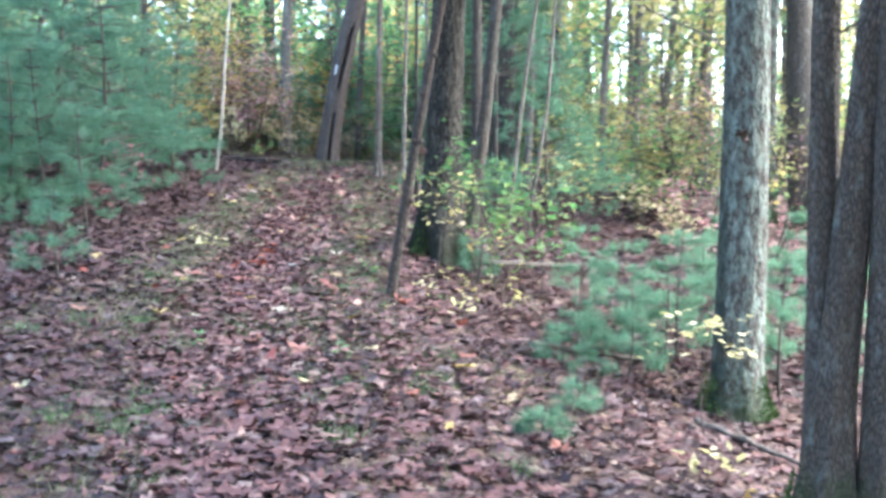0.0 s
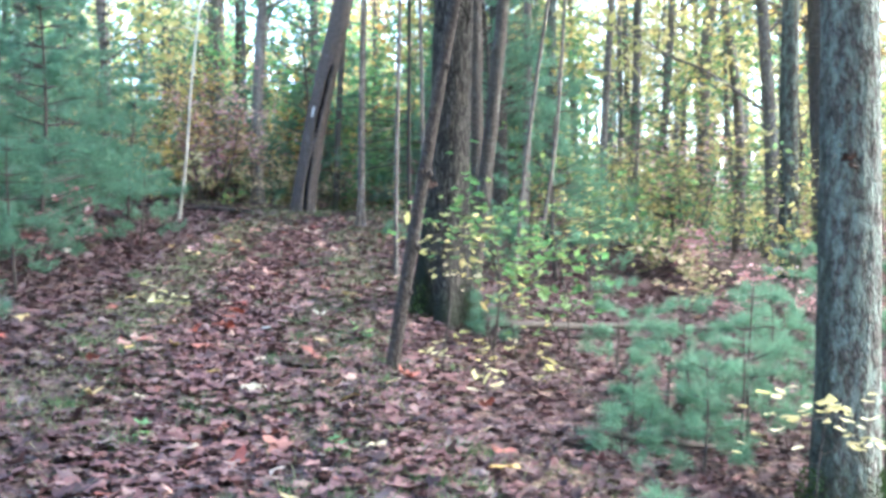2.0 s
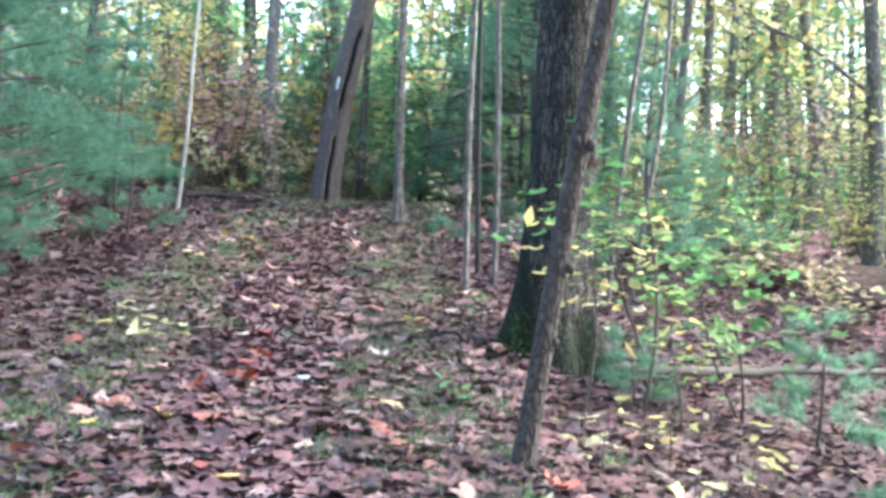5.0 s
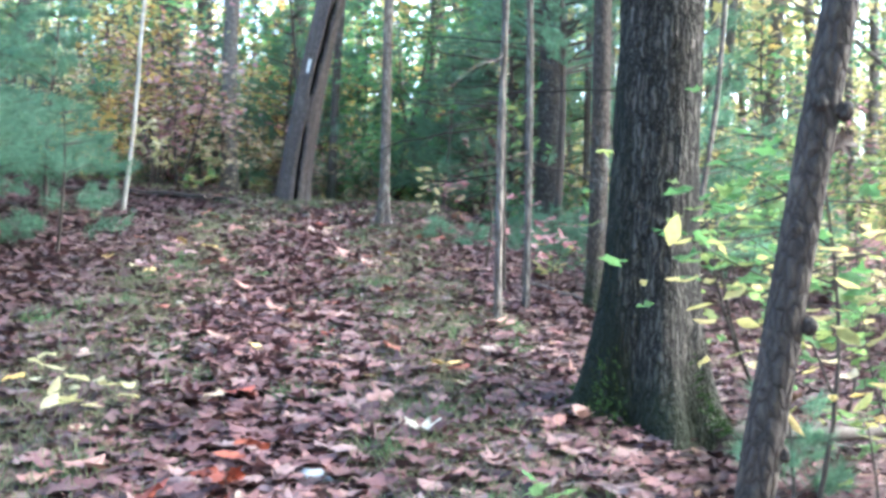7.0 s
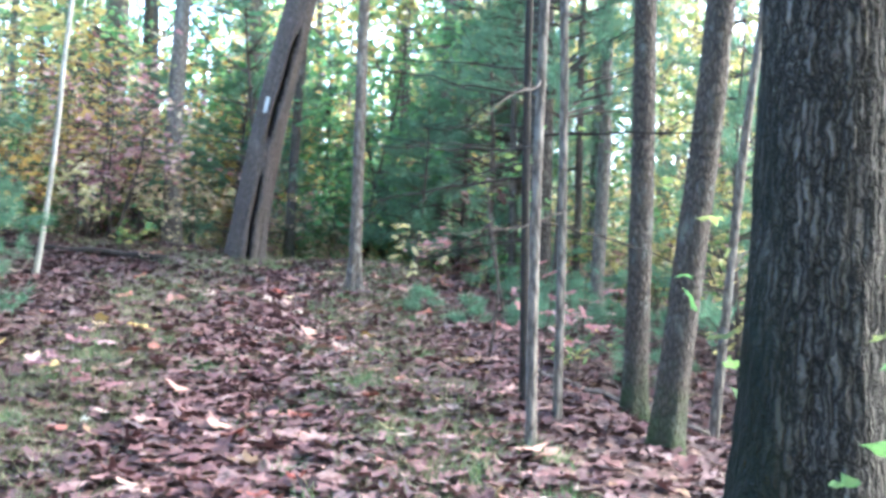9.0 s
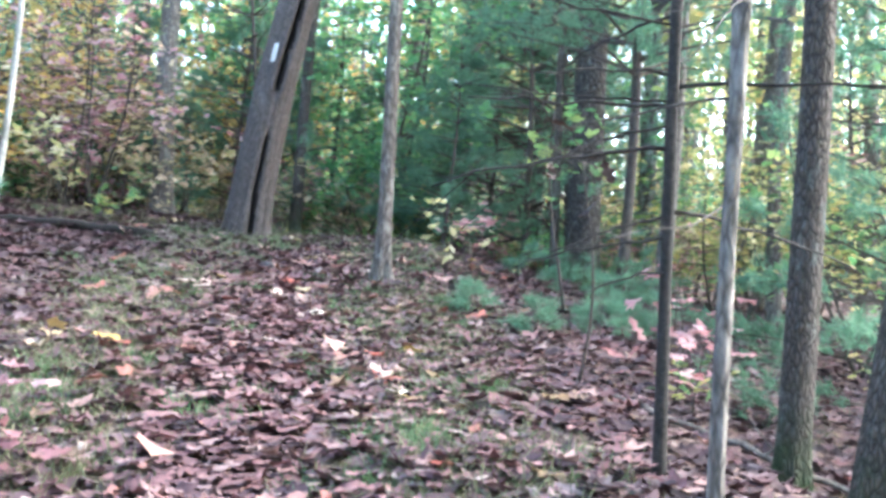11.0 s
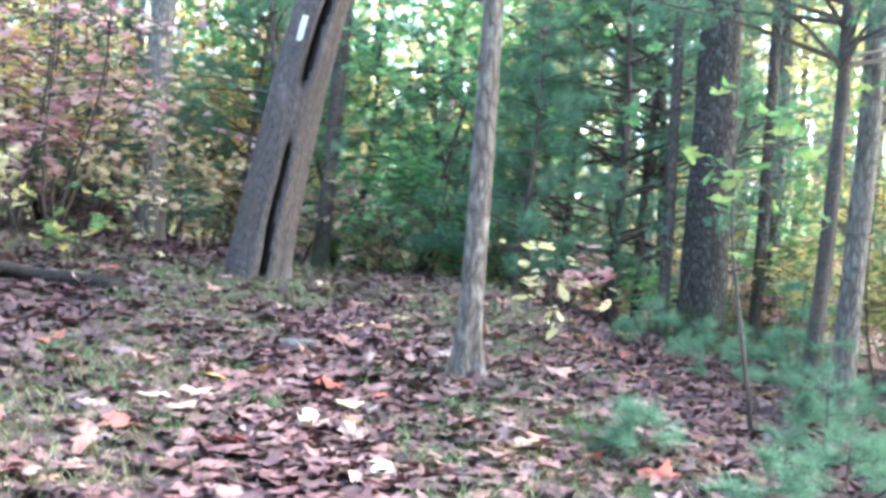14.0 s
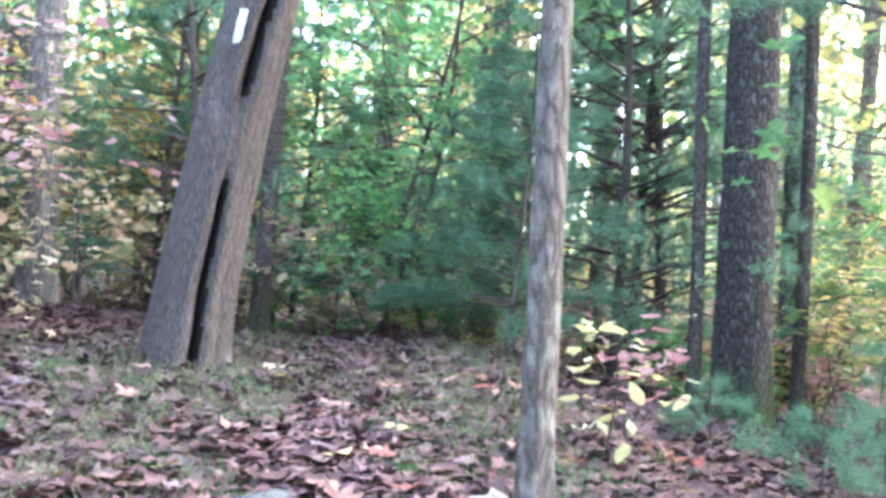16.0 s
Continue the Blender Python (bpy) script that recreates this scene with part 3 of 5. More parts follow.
def pine_sapling(place, height, seed, label="young white pine with soft blue-green needles", spread=0.42, group="young pines", bare=0.05, density=1.0):
    """A young pine: stem, whorls of boughs, and tufts of thin needles."""
    rng = np.random.RandomState(seed)
    top = thing("pine_sapling", (place[0], place[1], gz(*place) - 0.03), label, "young pine", group)
    z = np.linspace(0, height, 12)
    stem = np.stack([0.03 * height * np.sin(z / height * 3 + seed), 0.03 * height * np.cos(z / height * 2.5 + seed), z], -1)
    stem -= stem[0]
    r0 = 0.006 + 0.009 * height
    v, f = tube_data(stem, np.linspace(r0, r0 * 0.2, 12), 7)
    part("stem", mesh_of("stem", v, f, TWIG, True), top)
    boughs, roots, ways = [], [], []
    whorls = max(4, int(height / 0.22))
    for i in range(whorls):
        k = bare + (1 - bare) * (i + 0.5) / whorls
        at = np.array([np.interp(k * height, z, stem[:, c]) for c in range(3)])
        for j in range(rng.randint(4, 6)):
            a = rng.uniform(0, 2 * np.pi)
            L = height * spread * (1 - 0.8 * k) * rng.uniform(0.7, 1.15) + 0.05
            up = rng.uniform(0.1, 0.5)
            w = np.array([math.cos(a), math.sin(a), up])
            n = 3
            q = [at + w * L * m / n + (0, 0, -0.12 * L * (m / n) ** 2) + rng.normal(0, 0.02, 3) * L for m in range(n + 1)]
            boughs.append(tube_data(q, np.linspace(r0 * 0.35, 0.0015, n + 1), 3, cap=False))
            tufts = max(4, int(L / 0.045 * density))
            for m in range(tufts):
                s = rng.uniform(0.25, 1.0) ** 0.7
                c = at + w * L * s + (0, 0, -0.12 * L * s * s) + rng.normal(0, 0.07, 3) * L * 0.7
                d = w + rng.normal(0, 0.45, 3) + (0, 0, 0.25)
                nn = 15
                roots.append(np.repeat(c[None], nn, 0) + rng.normal(0, 0.012, (nn, 3)))
                ways.append(d[None] + rng.normal(0, 0.55, (nn, 3)))
    v, f = joined(boughs)
    part("branchwork", mesh_of("branchwork", v, f, TWIG), top, kind="stuff")
    roots, ways = np.concatenate(roots), np.concatenate(ways)
    ways /= np.linalg.norm(ways, axis=1)[:, None]
    part("needles", blade_cloud("needles", roots, ways, rng.uniform(0.07, 0.12, len(roots)), 0.0032 + 0.0011 * min(height, 4), NEEDLE), top, kind="stuff")
    return top


def leafy_shrub(name, place, height, material, seed, label, leaves=120, size=0.08, kind="beech", stems=1, spread=0.5, category="sapling", group="", stem_material=None,
                lean=(0, 0), low=0.35, tilt=28.0, stem_radius=None):
    """A seedling or shrub: thin stems, spreading twigs, leaves along them."""
    rng = np.random.RandomState(seed)
    top = thing(name, (place[0], place[1], gz(*place) - 0.02), label, category, group)
    tips = []
    for s in range(stems):
        z = np.linspace(0, height * rng.uniform(0.8, 1.0), 8)
        a = rng.uniform(0, 6.28)
        out = 0.25 * height * (stems > 1)
        wob = 0.05 * height
        stem = np.stack([lean[0] * z + out * math.cos(a) * z / height + wob * np.sin(z / height * 4 + a), lean[1] * z + out * math.sin(a) * z / height + wob * np.cos(z / height * 3 + a), z], -1)
        stem -= stem[0]
        r0 = stem_radius or 0.003 + 0.006 * height
        v, f = tube_data(stem, np.linspace(r0, r0 * 0.3, 8), 6)
        part("stem", mesh_of("stem", v, f, stem_material or TWIG, True), top)
        pieces = []
        for i in range(max(4, int(6 + height * 3))):
            k = rng.uniform(low, 1.0)
            at = np.array([np.interp(k * z[-1], z, stem[:, c]) for c in range(3)])
            b = rng.uniform(0, 6.28)
            pc, tp = limb_data(rng, at, (math.cos(b), math.sin(b), rng.uniform(0.0, 0.5)), height * spread * rng.uniform(0.5, 1.0), r0 * 0.4, 0.2, 2, 3, 4)
            pieces += pc
            tips += tp
        v, f = joined(pieces)
        part("branchwork", mesh_of("branchwork", v, f, TWIG), top, kind="stuff")
    pts = crown_points(rng, tips, leaves, 0.04 + 0.03 * height)
    part("leaves", leaf_cloud("leaves", pts, rng.uniform(0.7, 1.25, leaves) * size, kind, material, rng, tilt, 0.15), top, kind="stuff")
    return top


# ---- ground ----
def axis(near0, near1, step, far0, far1, grow=1.25):
    out = list(np.arange(near0, near1 + 1e-6, step))
    d, p = step, near1
    while p < far1:
        d *= grow
        p += d
        out.append(min(p, far1))
    d, p = step, near0
    while p > far0:
        d *= grow
        p -= d
        out.insert(0, max(p, far0))
    return np.array(out)


gx, gy = axis(-7, 7, 0.14, -900, 900), axis(-2, 26, 0.14, -400, 1500)
X, Y = np.meshgrid(gx, gy)
G = np.stack([X, Y, relief(X, Y)], -1).reshape(-1, 3)
nx, ny = len(gx), len(gy)
quads = np.array([[j * nx + i, j * nx + i + 1, (j + 1) * nx + i + 1, (j + 1) * nx + i] for j in range(ny - 1) for i in range(nx - 1)])
ground = tagged(new("ground", mesh_of("ground", G, quads, SOIL, True)), "brown leaf mould of a wooded slope under fallen leaves", "ground", kind="structure")

rng = np.random.RandomState(5)


def scatter(n, x0, x1, y0, y1, lift=0.0):
    x, y = rng.uniform(x0, x1, n), rng.uniform(y0, y1, n)
    return np.stack([x, y, relief(x, y) + lift], -1)


def litter(label, n, area, size, kind, tilt, lift):
    p = scatter(n, *area)
    p = p[rng.rand(n) > 0.5 * grassy(p[:, 0], p[:, 1])]
    if kind == "far":
        p = p[(np.abs(p[:, 0] + 1) > 7) | (p[:, 1] > 24.5)]
    n = len(p)
    p[:, 2] += rng.uniform(0.0, lift, n)
    ob = new("fallen_leaves", leaf_cloud("fallen_leaves", p, rng.uniform(0.6, 1.35, n) * size, kind, LITTER, rng, tilt, 0.2))
    return tagged(ob, label, "leaf litter", "leaf litter", "stuff")


litter("brown and pinkish dry oak leaves lying on the ground", 22000, (-6, 6, 2.0, 15), 0.125, "oak", 12, 0.035)
litter("tan and russet dry maple leaves lying on the ground", 14000, (-6, 6, 2.0, 15), 0.115, "maple", 13, 0.04)
litter("brown dry leaves covering the top of the rise", 14000, (-7, 5, 15, 24), 0.12, "oak", 13, 0.04)
litter("russet maple leaves covering the top of the rise", 10000, (-7, 5, 15, 24), 0.115, "maple", 13, 0.04)
litter("dry leaves on the forest floor under the pines", 16000, (-24, 26, 2, 45), 0.19, "far", 12, 0.04)

# pinkish leaves pressed flat along the trodden line
n = 7000
ty = rng.uniform(2.0, 20.6, n)
tx = trail_x(ty) + rng.normal(0, 0.36, n) + rng.choice([0.0, 0.0, 0.0, 1.2], n)
trodden = new("trodden_leaves", leaf_cloud("trodden_leaves", np.stack([tx, ty, relief(tx, ty) + rng.uniform(0.01, 0.045, n)], -1), rng.uniform(0.07, 0.15, n), "maple", TRODDEN, rng, 9, 0.16))
tagged(trodden, "flat pinkish red leaves trodden into the trail", "leaf litter", "leaf litter", "stuff")

# grass in worn strips on both sides of the trail
n = 260000
gxx, gyy = rng.uniform(-6, 2, n), rng.uniform(4, 23.5, n)
keep = rng.rand(n) < 0.6 * grassy(gxx, gyy)
gxx, gyy = gxx[keep], gyy[keep]
ways = np.stack([rng.normal(0, 0.7, len(gxx)), rng.normal(0, 0.7, len(gxx)), np.full(len(gxx), 0.8)], -1)
ways /= np.linalg.norm(ways, axis=1)[:, None]
tagged(new("grass", blade_cloud("grass", np.stack([gxx, gyy, relief(gxx, gyy)], -1), ways, rng.uniform(0.05, 0.14, len(gxx)), 0.007, GRASS)),
       "thin olive grass along the edges of the trail", "grass", kind="stuff")

# green tufts
roots, ways = [], []
for k in range(130):
    y = rng.uniform(5.5, 21)
    x = float(trail_x(y)) + rng.choice([-1, 1]) * abs(rng.normal(0.8, 0.5))
    n = rng.randint(40, 110)
    px, py = x + rng.normal(0, 0.07, n), y + rng.normal(0, 0.07, n)
    roots.append(np.stack([px, py, relief(px, py)], -1))
    ways.append(np.stack([rng.normal(0, 0.55, n), rng.normal(0, 0.55, n), np.full(n, 0.8)], -1))
roots, ways = np.concatenate(roots), np.concatenate(ways)
ways /= np.linalg.norm(ways, axis=1)[:, None]
tagged(new("grass_tufts", blade_cloud("grass_tufts", roots, ways, rng.uniform(0.06, 0.13, len(roots)), 0.006, TUFT)), "small green grass tufts among the fallen leaves", "grass", kind="stuff")

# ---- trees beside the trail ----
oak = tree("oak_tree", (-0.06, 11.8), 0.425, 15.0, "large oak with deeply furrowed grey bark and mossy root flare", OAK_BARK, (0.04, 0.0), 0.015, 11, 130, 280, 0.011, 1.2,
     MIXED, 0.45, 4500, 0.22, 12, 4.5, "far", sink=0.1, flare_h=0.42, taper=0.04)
grey = tree("tree", (2.45, 8.4), 0.41, 15.0, "straight grey trunk blotched with pale green lichen, mossy foot", GREY_BARK, (0.018, 0), 0.02, 12, 90, 200, 0.009, 1.0,
     MIXED, 0.45, 4500, 0.22, 12, 4.5, "far", sink=0.3, flare_h=0.25)
moss_collar(oak, 0.43, 1.0, 0.4, 2600, 1, 0.1)
moss_collar(grey, 0.41, 0.6, 0.35, 3200, 2, 0.3)
double = tree("double_tree", (2.33, 6.1), 0.24, 14.0, "twin-stemmed dark grey tree with mossy foot beside the trail", DARK_BARK, (0.085, 0), 0.02, 13, 60, 100, 0.009, 1.1,
              MIXED, 0.45, 4000, 0.22, 10, 4.5, "far", sink=0.03, flare_h=0.5)
_r = np.random.RandomState(14)
moss_collar(double, 0.26, 1.2, 0.4, 2600, 4, 0.03)
part("trunk", trunk_mesh("trunk", trunk_path(13, (0.012, 0.02), 0.02, _r, 90), 0.2, DARK_BARK, _r, 48, 0.6, 0.005, 0.05, 5, 0.3), double, m=pose(0.02, 0.12, 0))
part("trunk", trunk_mesh("trunk", trunk_path(13, (0.02, -0.01), 0.02, _r, 90), 0.27, DARK_BARK, _r, 48, 0.6, 0.005, 0.05, 5, 0.3), double, m=pose(0.3, -0.1, 0))
leaning = tree("leaning_tree", (-0.5, 9.4), 0.105, 9.0, "slender dark-barked tree leaning beside the trail", LEAN_BARK, (0.17, 0.0), 0.025, 15, 32, 70, 0.003, 0.35,
     GREEN, 0.55, 900, 0.1, 6, 2.0, "maple", dead=0, taper=0.06, flare_h=0.12)
tree("tree", (0.38, 14.3), 0.185, 12.0, "mid-grey tree leaning slightly on the slope", DARK_BARK, (0.115, 0), 0.03, 16, 28, 60, 0.004, 0.5, MIXED, 0.5, 1400, 0.11, 7, 3.0, "maple", flare_h=0.2)
tree("tree", (0.47, 15.1), 0.16, 12.0, "straight grey-brown tree on the slope edge", DARK_BARK, (0.015, 0), 0.03, 17, 28, 60, 0.004, 0.4, MIXED, 0.55, 1100, 0.11, 7, 2.6, "maple", flare_h=0.2, dead=1)
tree("slender_tree", (0.96, 15.0), 0.06, 8.0, "thin leaning grey sapling on the slope edge", FAR_BARK, (0.13, 0.03), 0.05, 18, 14, 40, 0.002, 0.3, MIXED, 0.6, 400, 0.09, 5, 1.4, "beech", dead=1)
tree("slender_tree", (1.29, 15.4), 0.055, 8.0, "thin leaning grey sapling on the slope edge", FAR_BARK, (0.10, 0.0), 0.09, 19, 14, 40, 0.002, 0.3, YELLOW, 0.6, 400, 0.09, 5, 1.4, "beech", dead=1)
tree("tree", (5.97, 18.6), 0.34, 14.0, "grey lichen-flecked tree below the trail", GREY_BARK, (0.01, 0), 0.03, 191, 28, 50, 0.005, 0.4, YELLOW, 0.35, 1300, 0.13, 8, 3.2, "maple")
tree("tree", (6.5, 18.1), 0.5, 14.0, "thick dark tree leaning uphill below the trail", DARK_BARK, (-0.05, 0), 0.03, 192, 28, 50, 0.006, 0.4, YELLOW, 0.35, 1300, 0.13, 8, 3.2, "maple")
tree("tree", (7.0, 27.6), 0.4, 14.0, "grey forked tree standing against bright sky", FAR_BARK, (0.06, 0), 0.1, 193, 24, 50, 0.006, 0.4, YELLOW, 0.45, 900, 0.15, 8, 3.2, "maple", dead=3)
tree("tree", (8.0, 27.4), 0.33, 13.0, "crooked grey tree standing against bright sky", FAR_BARK, (-0.05, 0), 0.16, 194, 24, 50, 0.006, 0.4, YELLOW, 0.45, 900, 0.15, 8, 3.2, "maple", dead=3)
tree("tree", (4.6, 24.3), 0.24, 13.0, "straight pale grey tree among the young pines", FAR_BARK, (0.01, 0), 0.06, 195, 20, 50, 0.006, 0.4, MIXED, 0.4, 900, 0.13, 8, 2.8, "maple", dead=2)
tree("tree", (-6.0, 31.0), 0.62, 15.0, "thick grey trunk rising behind yellow leaves", FAR_BARK, (0.0, 0), 0.04, 196, 28, 50, 0.008, 0.4, YELLOW, 0.18, 3000, 0.19, 14, 3.6, "far")
tree("tree", (-5.2, 30.0), 0.3, 14.0, "dark trunk beside a thicker grey one", DARK_BARK, (0.0, 0), 0.05, 197, 20, 50, 0.006, 0.4, ORANGE, 0.15, 2200, 0.17, 12, 3.0, "far")
tree("tree", (-2.0, 23.6), 0.15, 12.0, "dark slim tree behind the cleft tree", DARK_BARK, (0.05, 0), 0.03, 198, 18, 40, 0.004, 0.4, MIXED, 0.5, 700, 0.12, 6, 2.5, "maple", dead=2)
tree("tree", (0.55, 26.2), 0.3, 13.0, "grey tree beyond the rise", FAR_BARK, (0.02, 0), 0.04, 199, 20, 40, 0.006, 0.4, YELLOW, 0.3, 1100, 0.13, 8, 2.8, "maple", dead=3)
tree("tree", (1.55, 25.6), 0.24, 13.0, "pale grey tree with dead side branches", FAR_BARK, (0.03, 0), 0.04, 189, 20, 40, 0.006, 0.4, YELLOW, 0.3, 900, 0.13, 8, 2.6, "maple", dead=5)
tree("slender_tree", (1.06, 22.3), 0.11, 11.0, "thin dark tree close beside the pine", DARK_BARK, (0.01, 0), 0.03, 188, 14, 40, 0.003, 0.3, YELLOW, 0.45, 500, 0.1, 6, 2.0, "beech", dead=3)
tree("slender_tree", (2.0, 22.5), 0.11, 11.0, "thin grey tree close beside the pine", DARK_BARK, (0.025, 0), 0.05, 187, 14, 40, 0.003, 0.3, YELLOW, 0.4, 600, 0.1, 6, 2.0, "beech", dead=3)
tree("tree", (2.6, 23.6), 0.24, 12.0, "grey lichen-spotted tree behind the pine", GREY_BARK, (0.02, 0), 0.03, 186, 18, 40, 0.004, 0.35, YELLOW, 0.4, 800, 0.12, 7, 2.4, "maple", dead=2)
tree("slender_tree", (1.68, 20.3), 0.17, 11.0, "pale slender tree on the falling slope", FAR_BARK, (0.02, 0), 0.04, 185, 16, 40, 0.004, 0.35, YELLOW, 0.4, 700, 0.1, 6, 2.2, "maple", dead=3)



def knot(top, place, size, seed, material):
    """A swollen branch scar on a trunk."""
    bm = bmesh.new()
    bmesh.ops.create_icosphere(bm, subdivisions=2, radius=1)
    for q in bm.verts:
        d = 1 + 0.3 * noise.noise(q.co * 2 + Vector((seed, 0, 0)))
        q.co = Vector((q.co.x * size * d, q.co.y * size * d, q.co.z * size * 1.2 * d))
    me = bpy.data.meshes.new("knot")
    bm.to_mesh(me)
    bm.free()
    me.materials.append(material)
    me.polygons.foreach_set("use_smooth", np.ones(len(me.polygons), bool))
    part("knot", me, top.children[0], m=pose(*place))


for z, dx, s in ((0.62, 0.04, 0.018), (0.95, 0.045, 0.022), (1.2, -0.03, 0.016), (1.5, 0.038, 0.024), (1.52, -0.03, 0.02), (1.95, -0.034, 0.018), (2.3, 0.034, 0.02)):
    knot(leaning, (0.17 * z + dx, -0.022, z), s, z * 7, LEAN_BARK)

# the cleft trail tree
cleft = thing("cleft_tree", (-2.49, 21.55, gz(-2.49, 21.55) - 0.06), "leaning brown tree split by dark hollow clefts, white trail blaze", "tree")


def cleft_trunk(seed=21):
    """A leaning trunk with two deep slits whose inner faces are black."""
    rng = np.random.RandomState(seed)
    path = trunk_path(13, (0.118, 0.0), 0.008, rng, 150)
    bow = np.minimum(path[:, 2], 3.0)
    path[:, 0] += 0.02 * bow ** 2 + 0.12 * np.maximum(0, path[:, 2] - 3.0)
    sides = 150
    a = np.linspace(0, 2 * np.pi, sides, endpoint=False)
    verts, hollow = [], []
    for q in path:
        z = q[2]
        r = 0.222 * max(0.2, 1 - 0.05 * z)
        rr = r * (1 + 0.26 * math.exp(-z / 0.25) * (0.7 + 0.4 * np.cos(4 * a + 1)) + 0.06 * np.cos(2 * a))
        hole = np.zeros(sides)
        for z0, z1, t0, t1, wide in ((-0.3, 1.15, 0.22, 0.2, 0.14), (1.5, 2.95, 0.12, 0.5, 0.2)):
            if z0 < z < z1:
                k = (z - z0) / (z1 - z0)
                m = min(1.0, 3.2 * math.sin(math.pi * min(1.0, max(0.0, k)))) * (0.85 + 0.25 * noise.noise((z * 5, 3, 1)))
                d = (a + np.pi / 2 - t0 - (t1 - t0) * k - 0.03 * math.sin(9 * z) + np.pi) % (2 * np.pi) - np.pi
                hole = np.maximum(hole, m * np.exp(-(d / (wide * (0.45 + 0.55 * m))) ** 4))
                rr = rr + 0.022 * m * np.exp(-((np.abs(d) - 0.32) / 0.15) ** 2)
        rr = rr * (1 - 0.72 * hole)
        f = np.array([noise.noise((math.cos(s) * 7, math.sin(s) * 7, z * 1.4)) + 0.5 * noise.noise((math.cos(s) * 19, math.sin(s) * 19, z * 2.5)) for s in a])
        rr = rr + 0.009 * f
        hollow.append(hole)
        verts.append(np.stack([q[0] + rr * np.cos(a), q[1] + rr * np.sin(a), np.full(sides, z)], -1))
    n = len(path)
    hollow = np.array(hollow)
    faces = [[i * sides + j, i * sides + (j + 1) % sides, (i + 1) * sides + (j + 1) % sides, (i + 1) * sides + j] for i in range(n - 1) for j in range(sides)]
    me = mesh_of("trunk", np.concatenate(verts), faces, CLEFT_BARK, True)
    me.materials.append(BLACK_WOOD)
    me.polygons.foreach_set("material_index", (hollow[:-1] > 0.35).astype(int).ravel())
    return path, me


cpath, cmesh = cleft_trunk()
cleft_stem = part("trunk", cmesh, cleft)
_r = np.random.RandomState(22)
ctips = []
for _ in range(7):
    j = _r.randint(85, 148)
    a = _r.uniform(0, 6.28)
    pcs, tp = limb_data(_r, cpath[j], (math.cos(a), math.sin(a), 0.6), 2.6, 0.05, 0.1, 3)
    v, f = joined(pcs)
    part("limb", mesh_of("limb", v, f, CLEFT_BARK, True), cleft)
    ctips += tp
part("crown", leaf_cloud("crown", crown_points(_r, ctips, 800, 0.35), _r.uniform(0.08, 0.14, 800), "maple", MIXED, _r, 45, 0.15), cleft, kind="stuff")


def blaze_patch():
    """A small painted upright bar bent round the trunk's front."""
    verts, faces = [], []
    zz, aa = np.linspace(1.9, 2.09, 7), np.linspace(-0.52, -0.28, 6)
    rng = np.random.RandomState(3)
    for z in zz:
        c = [np.interp(z, cpath[:, 2], cpath[:, k]) for k in range(2)]
        r = 0.222 * (1 - 0.05 * z) + 0.017
        for t in aa:
            w = -np.pi / 2 + t + rng.normal(0, 0.012)
            verts.append((c[0] + r * math.cos(w), c[1] + r * math.sin(w), z + rng.normal(0, 0.006)))
    n = len(aa)
    faces = [[i * n + j, i * n + j + 1, (i + 1) * n + j + 1, (i + 1) * n + j] for i in range(len(zz) - 1) for j in range(n - 1)]
    return mesh_of("blaze", verts, faces, BLAZE, True)


part("blaze", blaze_patch(), cleft_stem, "white painted trail blaze")

tree("young_tree", (-1.21, 18.85), 0.124, 11.0, "slim young tree with mottled pale peeling bark", BEECH_BARK, (0.02, 0), 0.02, 23, 40, 90, 0.003, 1.7, MIXED, 0.5, 600, 0.1, 6, 2.2, "beech", flare_h=0.14, taper=0.05)
tree("pine_tree", (1.38, 22.2), 0.41, 16.0, "large dark-barked pine with lichen on its scaly trunk", PINE_BARK, (0.0, 0), 0.02, 24, 48, 80, 0.01, 0.35, NEEDLE, 0.5, 1500, 0.14, 10, 3.0, "beech", dead=4)
tree("slender_tree", (-0.53, 13.62), 0.05, 9.0, "slender grey pole-like tree beside the trail", FAR_BARK, (0.01, 0), 0.03, 25, 18, 50, 0.002, 0.3, MIXED, 0.6, 500, 0.09, 5, 1.5, "beech", dead=3)
tree("slender_tree", (-0.22, 14.35), 0.055, 9.0, "slender grey pole-like tree beside the trail", FAR_BARK, (0.0, 0), 0.03, 26, 18, 50, 0.002, 0.3, MIXED, 0.6, 500, 0.09, 5, 1.5, "beech", dead=2)
sap = tree("pale_sapling", (-4.1, 18.2), 0.055, 6.0, "thin crooked sapling with pale whitish bark", PALE_STEM, (0.13, 0), 0.12, 27, 14, 40, 0.0, 0.2, YELLOW, 0.5, 500, 0.08, 6, 1.5, "beech", taper=0.1)

# dead pine with long bare boughs
dead = tree("dead_pine", (-0.37, 14.55), 0.05, 7.0, "dead dark pine sapling with long bare drooping branches", DEAD_TWIG, (0.0, 0), 0.02, 28, 14, 40, 0.0, 0.2, None, 0.5, 0, 0.1, 0)
_r = np.random.RandomState(29)


